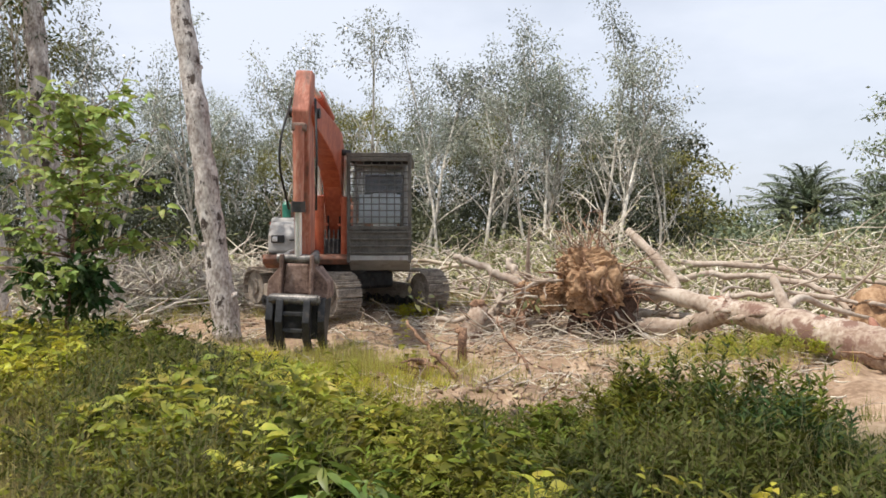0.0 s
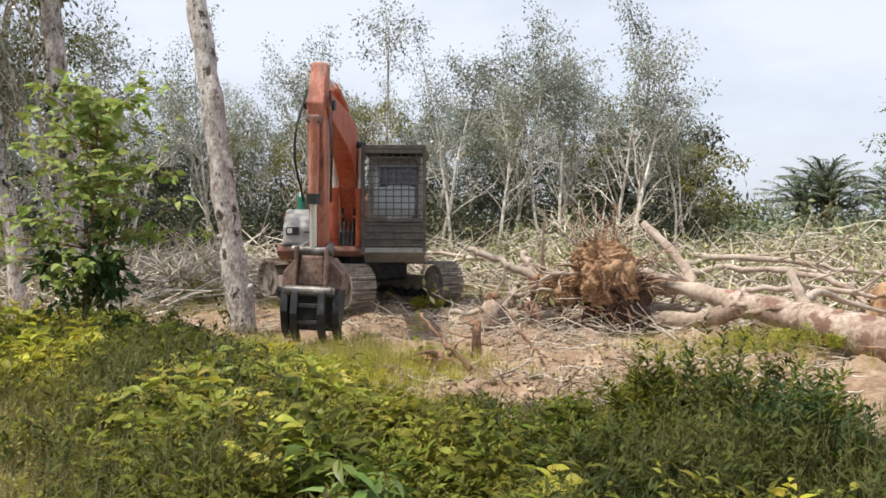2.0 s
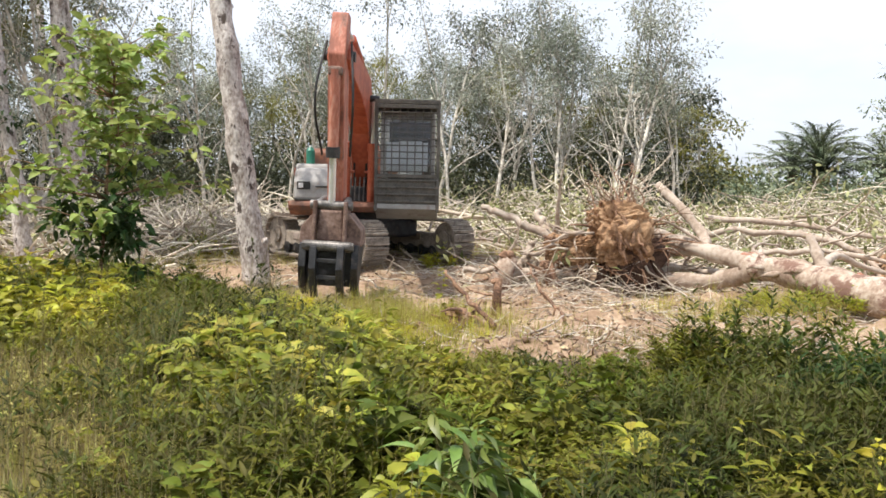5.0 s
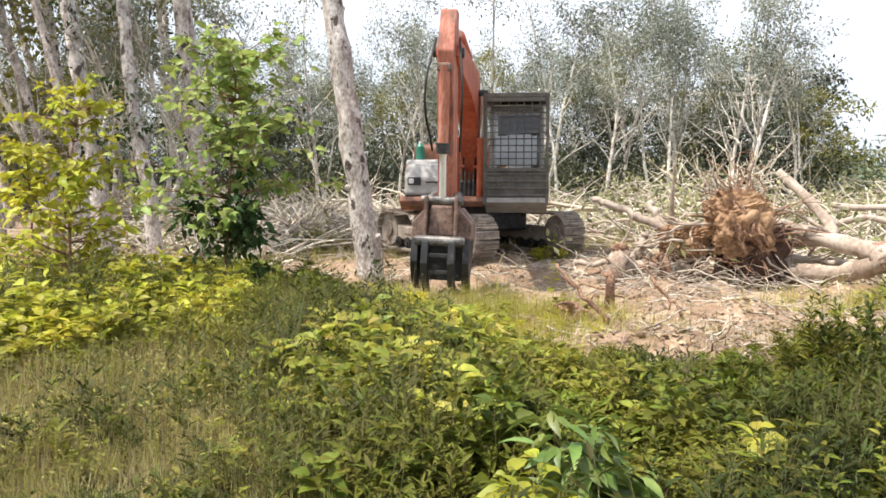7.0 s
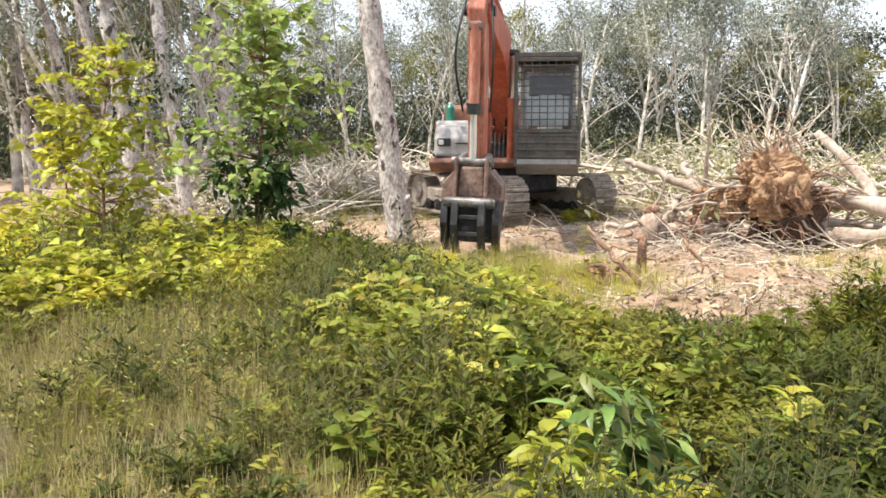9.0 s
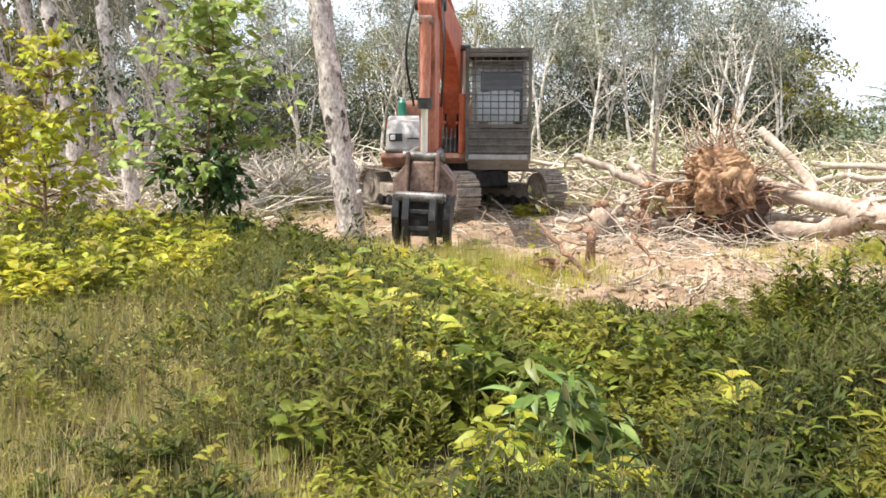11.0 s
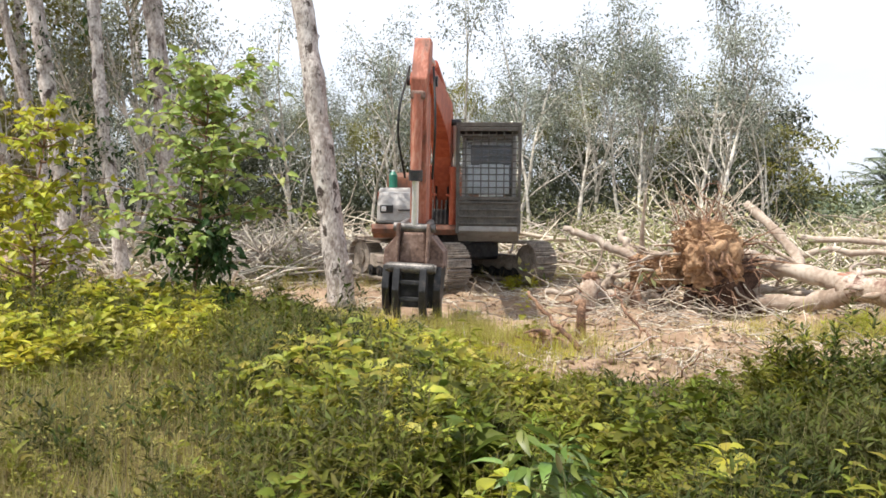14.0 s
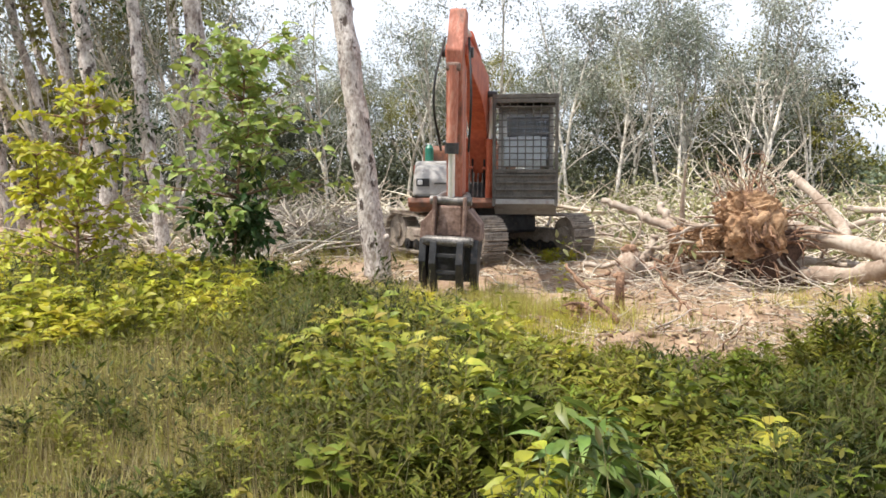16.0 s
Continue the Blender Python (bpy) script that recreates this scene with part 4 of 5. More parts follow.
def fallen_branch(points, r0, r1, label, forks=2, seed=1, mat="branch", sides=9, name="fallen_branch", group="fallen branches"):
    g = np.random.default_rng(seed)
    base = Vector(points[0])
    br = thing(name, label, "branch", Matrix.Translation(base), group)
    line = trunk_line(np.array(points) - np.array(points[0]), 6)
    s = Soup()
    line[1:-1] += g.normal(0, 0.018, (len(line) - 2, 3))
    tube(s, line, np.linspace(r0, r1, len(line)) * (1 + 0.10 * np.sin(np.arange(len(line)) * 1.7 + seed)), sides, 0.09, seed=seed)
    smooth(part("stem", s, mat, br))
    for _ in range(forks):
        i = int(g.integers(len(line) // 3, len(line) - 2))
        fs = Soup()
        w = wander(line[i], (line[-1] - line[0]) / np.linalg.norm(line[-1] - line[0]) + g.normal(0, 0.6, 3) + np.array([0, 0, 0.3]), g.uniform(0.6, 1.6), 6, 0.18, 0, g)
        tube(fs, w, np.linspace(r1 * 0.7, 0.008, 7), 6)
        part("side_branch", fs, mat, br)
    return br


g = np.random.default_rng(9)
for i in range(26):
    y = g.uniform(17.5, 28)
    x = g.uniform(-0.42, 0.55) * y
    if abs(x - EX[0]) < 3.4 and y < 19.5:
        x += 6.0
    a_ = g.uniform(-0.5, 0.5) + (math.pi if g.random() < 0.5 else 0)
    ln = g.uniform(2.0, 4.2)
    z = g.uniform(0.15, 0.8)
    pts = [(x, y, z), (x + math.cos(a_) * ln * 0.5, y + math.sin(a_) * ln * 0.5, z + g.uniform(0, 0.25)), (x + math.cos(a_) * ln, y + math.sin(a_) * ln, z + g.uniform(-0.1, 0.5))]
    fallen_branch(pts, g.uniform(0.035, 0.075), 0.018, "pale bare fallen branch lying on the slash", 2, 200 + i)


# ---- fallen trees ----
def fallen_log():
    g = np.random.default_rng(31)
    log = thing("fallen_log", "thick fallen rubber log with peeling pinkish bark and forked limbs", "log", pose(0, 0, 0))
    s = Soup()
    line = trunk_line([(6.04, 9.3, 0.24), (5.57, 10.2, 0.38), (5.2, 11.0, 0.47), (4.92, 11.7, 0.55), (4.62, 12.4, 0.56)], 9)
    k = len(line)
    tube(s, line, np.linspace(0.29, 0.17, k) * (1 + 0.07 * np.sin(np.arange(k) * 0.8)), 20, 0.05, seed=4)
    smooth(part("trunk", s, "log", log))
    limbs = [([(4.70, 12.25, 0.52), (4.45, 12.6, 0.34), (4.2, 12.9, 0.22), (3.30, 13.5, 0.22)], 0.16, 0.11),
             ([(4.66, 12.35, 0.60), (4.16, 13.1, 0.73), (3.68, 13.8, 0.91), (3.21, 14.4, 0.95)], 0.15, 0.085),
             ([(4.50, 12.6, 0.63), (4.13, 13.3, 0.72), (3.51, 13.9, 0.59), (3.0, 14.3, 0.66)], 0.12, 0.06),
             ([(4.25, 13.2, 0.72), (4.35, 13.6, 0.92), (4.12, 14.0, 1.32), (3.76, 14.5, 1.78)], 0.10, 0.07),
             ([(5.24, 11.1, 0.52), (5.25, 11.4, 0.80), (5.19, 11.6, 1.10)], 0.11, 0.05),
             ([(5.25, 11.3, 0.7), (5.7, 11.8, 0.82), (6.2, 12.1, 0.62), (6.9, 12.2, 0.45)], 0.07, 0.03),
             ([(4.9, 11.8, 0.60), (4.75, 12.6, 0.78), (5.1, 13.2, 0.86), (5.6, 13.6, 0.8)], 0.035, 0.015),
             ([(4.3, 13.0, 0.78), (3.9, 13.3, 1.02), (3.6, 13.2, 1.18), (3.3, 13.0, 1.22)], 0.03, 0.012)]
    for i, (pts, r0, r1) in enumerate(limbs):
        s = Soup()
        line = trunk_line(pts, 7)
        tube(s, line, np.linspace(r0, r1, len(line)) * (1 + 0.08 * np.sin(np.arange(len(line)) * 1.3 + i)), 13, 0.09, seed=i)
        smooth(part("limb", s, "limb", log, "pale smooth forked limb" if i < 4 else ""))
    # loose strips of bark and splintered wood along the thick end
    for i in range(34):
        t = g.uniform(0, 1)
        p = np.array([6.04, 9.3, 0.24]) * (1 - t) + np.array([4.62, 12.4, 0.56]) * t
        a_ = g.uniform(0.2, 2.9)
        r = 0.29 + (0.17 - 0.29) * t + 0.005
        q = p + np.array([math.cos(a_) * r * 0.9, math.cos(a_) * r * 0.4, math.sin(a_) * r])
        s = Soup()
        w = wander(q, (-0.45 + g.normal(0, 0.25), 0.85, g.normal(0, 0.15)), g.uniform(0.14, 0.42), 4, 0.2, 0.05, g)
        tube(s, w, [0.02, 0.045, 0.05, 0.035, 0.012], 5, 0.25, seed=i)
        part("bark_strip", s, "log" if i % 3 else "heartwood", log)
    for i in range(12):
        s = Soup()
        w = wander((5.95 + g.normal(0, 0.12), 9.5 + g.normal(0, 0.2), 0.14 + g.uniform(0, 0.25)), (g.normal(-0.3, 0.6), -0.5 + g.normal(0, 0.5), g.normal(-0.1, 0.35)), g.uniform(0.4, 1.0), 6, 0.2, 0.03, g)
        tube(s, w, np.linspace(0.035, 0.008, 7), 6)
        part("root", s, "root", log)


fallen_log()
fallen_branch([(4.95, 15.5, 1.20), (6.39, 15.0, 1.11), (7.41, 14.5, 0.97), (8.6, 14.0, 0.80)], 0.06, 0.035, "long pale bare branch lying over the slash", 5, 301, "limb")
fallen_branch([(4.7, 15.0, 0.92), (5.99, 14.5, 1.0), (6.88, 14.0, 0.85), (7.22, 13.5, 0.53), (7.1, 13.1, 0.25)], 0.065, 0.045, "pale bent branch lying over the slash", 4, 302, "limb")
fallen_branch([(5.4, 14.2, 0.62), (6.5, 13.6, 0.72), (7.6, 12.9, 0.55)], 0.06, 0.035, "pale branch resting against the fallen log", 3, 303, "limb")
fallen_branch([(3.4, 13.9, 0.25), (4.3, 13.8, 0.38), (5.1, 13.4, 0.30)], 0.06, 0.03, "pale branch lying under the forked limbs", 3, 304)
fallen_branch([(0.61, 14.2, 1.32), (1.07, 14.1, 1.17), (1.46, 13.9, 0.98), (2.2, 13.7, 0.70)], 0.055, 0.085, "smooth pale limb leaning on the root plate", 1, 305, "limb")
fallen_branch([(1.58, 14.2, 1.28), (1.71, 14.0, 0.98), (1.95, 13.7, 0.65)], 0.06, 0.10, "broken pale limb stub beside the root plate", 1, 306, "limb")
fallen_branch([(0.30, 13.8, 0.26), (0.90, 13.7, 0.28), (1.50, 13.5, 0.42)], 0.045, 0.06, "pale curved branch lying on the clay", 2, 307, "limb")
fallen_branch([(1.20, 13.45, 0.30), (1.36, 13.5, 0.52), (1.44, 13.55, 0.78)], 0.085, 0.06, "short pale broken limb beside the root plate", 0, 310, "limb")
fallen_branch([(0.95, 13.35, 0.22), (1.5, 13.25, 0.32), (2.1, 13.15, 0.28)], 0.07, 0.05, "pinkish broken limb lying under the root plate", 2, 311, "limb")
fallen_branch([(3.3, 14.2, 0.40), (4.1, 13.9, 0.36), (5.0, 13.3, 0.28)], 0.07, 0.05, "pale limb lying behind the forked limbs", 2, 312, "limb")
fallen_branch([(0.58, 9.75, 0.0), (0.22, 10.0, 0.34), (-0.03, 10.1, 0.64)], 0.038, 0.020, "crooked brown stick standing out of the clay", 0, 308, "root")
fallen_branch([(1.21, 11.6, 0.54), (1.31, 10.9, 0.25), (1.50, 10.2, 0.02)], 0.014, 0.02, "thin crooked stick standing in the clay", 2, 309, "root")


def root_plate():
    """The torn root plate of an uprooted tree: clay held by roots, dark-coloured wood for the shaded hollow under it.
    """
    g = np.random.default_rng(61)
    c = np.array([2.78, 13.35, 0.96])
    up = thing("uprooted_tree", "uprooted tree with clay-caked root plate and tangled roots in the air", "tree stump", Matrix.Translation(c))

    def clump(name, at, size, seed, label, cell=2.6):
        bm = bmesh.new()
        bmesh.ops.create_icosphere(bm, subdivisions=5, radius=1.0)
        o = Vector((seed, 2.3 * seed, 0.7 * seed))
        for v in bm.verts:
            p = v.co.normalized()
            q = p + 0.16 * noise.noise_vector(p * 3 + o)
            dist, _ = noise.voronoi(q * cell + o)
            near = min(0.3, dist[1] - dist[0])
            d = 0.82 + 0.30 * noise.noise(p * 1.5 + o) + 0.55 * near + 0.05 * noise.cell(q * cell * 0.8 + o) + 0.08 * noise.noise(p * 9 + o)
            e = Vector((abs(p.x) ** 0.75 * math.copysign(1, p.x), abs(p.y) ** 0.75 * math.copysign(1, p.y), abs(p.z) ** 0.75 * math.copysign(1, p.z)))
            v.co = Vector(at) + Vector((e.x * size[0] * d, e.y * size[1] * d, e.z * size[2] * d))
        part(name, bm, "clay", up, label)

    clump("clay_clump", (0.06, -0.12, 0.0), (0.58, 0.36, 0.52), 3.0, "ochre clay clump")
    clump("clay_lobe", (-0.74, 0.0, -0.28), (0.42, 0.30, 0.27), 5.0, "crumbling ochre clay lobe", 3.4)
    clump("clay_crest", (0.10, 0.06, 0.28), (0.32, 0.24, 0.26), 8.0, "reddish clay crest", 3.0)
    # torn wood under the clay, coloured dark for the hollow's shade; the trunk behind it
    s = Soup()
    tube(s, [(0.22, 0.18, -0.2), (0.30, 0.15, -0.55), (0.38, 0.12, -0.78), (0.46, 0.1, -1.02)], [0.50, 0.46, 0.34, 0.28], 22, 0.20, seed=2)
    part("stump_end", s, "shade_dark_wood", up, "torn stump end darkened for shade in the hollow")
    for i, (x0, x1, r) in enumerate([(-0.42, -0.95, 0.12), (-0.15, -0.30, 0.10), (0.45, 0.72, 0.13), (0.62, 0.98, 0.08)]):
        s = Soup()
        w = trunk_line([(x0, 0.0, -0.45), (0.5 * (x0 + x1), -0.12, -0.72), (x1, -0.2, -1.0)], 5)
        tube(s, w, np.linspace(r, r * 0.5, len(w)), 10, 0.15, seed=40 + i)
        part("buttress_root", s, "shade_dark_wood", up, "dark buttress root")
    s = Soup()
    tube(s, trunk_line([(0.1, 0.2, 0.0), (0.5, 1.2, -0.15), (1.1, 2.6, -0.3), (1.6, 4.2, -0.45)], 6), np.linspace(0.24, 0.15, 19), 14, 0.05, seed=8)
    smooth(part("trunk", s, "log", up))

    def root(start, way, length, r, mat="root", bend=0.28, steps=8, fork=0.6, droop=0.0):
        w = wander(start, way, length, steps, bend, droop, g)
        w[:, 2] = np.maximum(w[:, 2], -0.93)
        s = Soup()
        tube(s, w, np.linspace(r, max(0.003, r * 0.2), steps + 1), 7 if r > 0.02 else 5, 0.08, seed=int(g.integers(1, 999)))
        if g.random() < fork:
            for _ in range(int(g.integers(1, 3))):
                w2 = wander(w[int(g.integers(2, steps))], unit(way) + g.normal(0, 0.7, 3), length * g.uniform(0.3, 0.6), 5, bend, droop, g)
                w2[:, 2] = np.maximum(w2[:, 2], -0.93)
                tube(s, w2, np.linspace(r * 0.5, 0.003, 6), 5)
        part("root", s, mat, up)

    # a bundle of dark roots over the face, rising out of the crest
    for i in range(7):
        x = g.normal(0.16, 0.13)
        p = np.array([(x + 0.10 + g.normal(0, 0.12), -0.44, -0.5 + g.uniform(0, 0.35)), (x, -0.50, -0.12), (x + g.normal(0, 0.05), -0.40, 0.28), (x * 1.3 + g.normal(0, 0.12), -0.15, 0.62), (x * 1.9 + g.normal(0, 0.22), 0.0, 0.80 + g.uniform(0, 0.35))])
        w = trunk_line(p, 4)
        w[1:-1] += g.normal(0, 0.018, (len(w) - 2, 3))
        s = Soup()
        r = g.uniform(0.014, 0.034)
        tube(s, w, np.linspace(r, r * 0.25, len(w)), 7, 0.1, seed=i)
        part("root", s, "root", up)
    # crooked roots fanning out of the crest
    for i in range(30):
        a_ = g.uniform(0.35, 2.8)
        d = np.array([math.cos(a_) * 0.9, g.normal(0.2, 0.3), math.sin(a_)])
        root(d * np.array([0.34, 0.22, 0.34]) + np.array([0.08, 0, 0.1]), d, g.uniform(0.40, 0.95), g.uniform(0.007, 0.022), ("root", "branch", "root")[i % 3], 0.32, 8, 0.8)
    # bare twigs high above
    for i in range(22):
        a_ = g.uniform(0.5, 2.5)
        root((math.cos(a_) * 0.35, 0.25, 0.45), (math.cos(a_) * 0.9, g.normal(0.1, 0.3), math.sin(a_)), g.uniform(0.7, 1.3), 0.012, "twig", 0.26, 9, 0.9)
    # dark whips reaching over the forked limbs
    for i in range(12):
        root((0.55, g.normal(-0.1, 0.12), g.uniform(-0.35, 0.15)), (1, g.normal(-0.05, 0.25), g.normal(0.30, 0.35)), g.uniform(0.5, 1.15), g.uniform(0.010, 0.026), "root", 0.22, 8, 0.6, 0.02)
    # pale broken roots and splinters splayed to the other side
    for i in range(26):
        root((-0.72 + g.normal(0, 0.2), g.normal(-0.05, 0.15), g.uniform(-0.62, 0.02)), (-1, g.normal(-0.15, 0.4), g.normal(0.0, 0.4)), g.uniform(0.35, 0.95), g.uniform(0.012, 0.06), ("limb", "root", "branch")[i % 3], 0.24, 6, 0.4, 0.03)
    # roots hanging from the underside to the ground
    for i in range(18):
        root((g.uniform(-0.7, 0.6), -0.22 + g.normal(0, 0.12), -0.5), (g.normal(-0.1, 0.7), -0.5, -0.7), g.uniform(0.45, 0.9), g.uniform(0.008, 0.026), ("root", "branch")[i % 2], 0.26, 7, 0.5)


root_plate()


def stump(place, r, h, seed, label, roots=8, mat="root"):
    g = np.random.default_rng(seed)
    st = thing("stump", label, "stump", place, "torn stumps")
    s = Soup()
    tube(s, [(0, 0, -0.05), (0.02, 0, h * 0.5), (0.06, 0, h)], [r * 1.25, r, r * 0.95], 12, 0.12, seed=seed)
    smooth(part("wood", s, mat, st))
    if r < 0.1:
        h *= 0.9
    bm = bmesh.new()
    bmesh.ops.create_icosphere(bm, subdivisions=3, radius=r * (0.95 if h < 0.3 else 0.82))
    for v in bm.verts:
        v.co *= 1 + 0.45 * noise.noise(v.co / r * 1.3 + Vector((seed, 0, 0))) + 0.18 * noise.noise(v.co / r * 3.5)
        v.co.z = v.co.z * (0.6 if h > 0.3 else 0.4) + h
    part("torn_top", bm, "root", st, "torn brown wood")
    for i in range(roots):
        a_ = 6.28 * i / roots + g.normal(0, 0.3)
        w = wander((0, 0, h * g.uniform(0.2, 0.9)), (math.cos(a_), math.sin(a_), g.normal(0.1, 0.4)), g.uniform(0.25, 0.6), 6, 0.25, 0.02, g)
        s = Soup()
        tube(s, w, np.linspace(r * 0.3, 0.006, 7), 6)
        part("root", s, "root", st)


stump(pose(0.88, 13.2, 0.0, 0, 12, 0), 0.16, 0.58, 5, "torn reddish-brown stump standing by the root plate", 3, "log")
stump(pose(0.68, 10.9, 0.0, 0, -6, 0), 0.06, 0.46, 6, "short dark torn stump on bare clay", 2)
stump(pose(0.15, 10.0, 0.0), 0.16, 0.12, 7, "low clay-covered root clump on bare clay")
stump(pose(1.75, 13.0, 0.0, 0, -20, 0), 0.10, 0.5, 9, "torn root stump under the root plate")


def debris():
    """Sticks and wood litter on the bare clay, and roots round the uprooted tree."""
    g = np.random.default_rng(71)
    s = Soup()
    for i in range(6400):
        if i < 330:
            x, y = g.normal(1.8, 1.1), g.normal(13.1, 0.5)
        elif i < 3000:
            x, y = g.normal(-5.8, 2.4), g.normal(19.2, 1.0)
        else:
            y = g.uniform(7.4, 18.5)
            x = g.uniform(-0.40, 0.55) * y
        if x < -2.4 and y < 12.5:
            continue
        z0 = float(rise(x, y))
        a_ = g.uniform(0, 6.28)
        pile = i < 3000
        w = wander((x, y, z0 + (g.uniform(0.02, 0.75) * (1.0 if i >= 330 else 0.22) if pile else 0.02)), (math.cos(a_), math.sin(a_), g.normal(0.1, 0.35) if pile else g.normal(0, 0.06)), g.uniform(0.2, 1.2) if pile else 0.12 + 0.8 * g.random() ** 2, 5, 0.2, 0.01, g)
        w[:, 2] = np.maximum(w[:, 2], z0 + 0.005)
        r = g.uniform(0.008, 0.034) if 330 <= i < 3000 else 0.003 + 0.013 * g.random() ** 2
        tube(s, w, np.linspace(r, r * 0.4, 6), 5, cap=False)
    tagged(part("stick_litter", s, "twig"), "pale sticks and splinters littering the clay", "litter", kind="stuff")
    k = 9000
    y = g.uniform(7.4, 18, k)
    x = g.uniform(-0.42, 0.52, k) * y
    ln = g.uniform(0.03, 0.12, k)
    s = Soup()
    leaves(s, np.stack([x, y, rise(x, y) + g.uniform(0.01, 0.05, k)], 1), g.normal(0, 1, (k, 3)) * np.array([1, 1, 0.25]), g.normal(0, 0.45, (k, 3)) + np.array([0, 0, 1]), ln, ln * 0.42, False)
    tagged(part("leaf_litter", s, "leaf_litter"), "dry brown leaves and chips strewn over the clay", "litter", kind="stuff")
    s = Soup()
    for i in range(5200):
        y = g.uniform(7.2, 17)
        x = g.uniform(-0.33, 0.5) * y
        r = 0.010 + 0.042 * g.random() ** 4
        v = g.normal(0, 1, (8, 3))
        pts = np.array([(-1, -1, -1), (1, -1, -1), (1, 1, -1), (-1, 1, -1), (-1, -1, 1), (1, -1, 1), (1, 1, 1), (-1, 1, 1)]) * 0.62 + 0.22 * v
        pts = pts * r * np.array([1, 1, 0.7]) + np.array([x, y, float(rise(x, y)) + r * 0.25])
        s.add(pts, [[(0, 3, 2, 1), (4, 5, 6, 7), (0, 1, 5, 4), (1, 2, 6, 5), (2, 3, 7, 6), (3, 0, 4, 7)]])
    tagged(part("clay_clods", s, "soil"), "crumbled clay clods on the bare ground", "clods", kind="stuff")


debris()


# ---- weeds, shrubs and grass ----
def stalk_plant(leaf_soup, stem_soup, x, y, h, stems, per, size, g, spread=0.35, rich=True, slim=0.45, droop=0.15, z=None):
    """A leafy herb: several stalks, leaves set round each and larger below the top."""
    z0 = float(rise(x, y)) if z is None else z
    for _ in range(stems):
        a_ = g.uniform(0, 6.28)
        lean = g.uniform(0, spread)
        hh = h * g.uniform(0.65, 1.05)
        w = wander((x + g.normal(0, 0.05), y + g.normal(0, 0.05), z0 - 0.02), (math.cos(a_) * lean, math.sin(a_) * lean, 1), hh, 5, 0.08, 0, g)
        tube(stem_soup, w[[0, 2, 5]], np.linspace(0.002 + 0.003 * h, 0.001, 3), 3, cap=False)
        t = g.uniform(0.22, 1.0, per)
        i = np.clip((t * 5).astype(int), 0, 4)
        f = (t * 5 - i)[:, None]
        b = w[i] * (1 - f) + w[i + 1] * f
        ang = 2.4 * np.arange(per) + g.normal(0, 0.3, per)
        way = np.stack([np.cos(ang), np.sin(ang), 0.55 * t - droop + g.normal(0, 0.22, per)], 1)
        upv = np.stack([-0.5 * np.cos(ang), -0.5 * np.sin(ang), np.ones(per)], 1) + g.normal(0, 0.45, (per, 3))
        ln = size * g.uniform(0.45, 1.35, per) * (1.15 - 0.5 * t ** 3)
        b = b + unit(way) * (0.15 * ln)[:, None]
        leaves(leaf_soup, b, way, upv, ln, ln * slim * g.uniform(0.85, 1.15, per), rich)


def weed_limit(x):
    """How far from the camera the dense weeds reach."""
    return np.interp(x, [-9, -5, -3.4, -2.2, -1.0, 0.0, 1.0, 2.0, 2.8, 3.2, 3.8, 6], [12.8, 12.2, 11.2, 10.2, 8.6, 7.0, 6.5, 6.7, 6.8, 5.8, 5.4, 5.2])


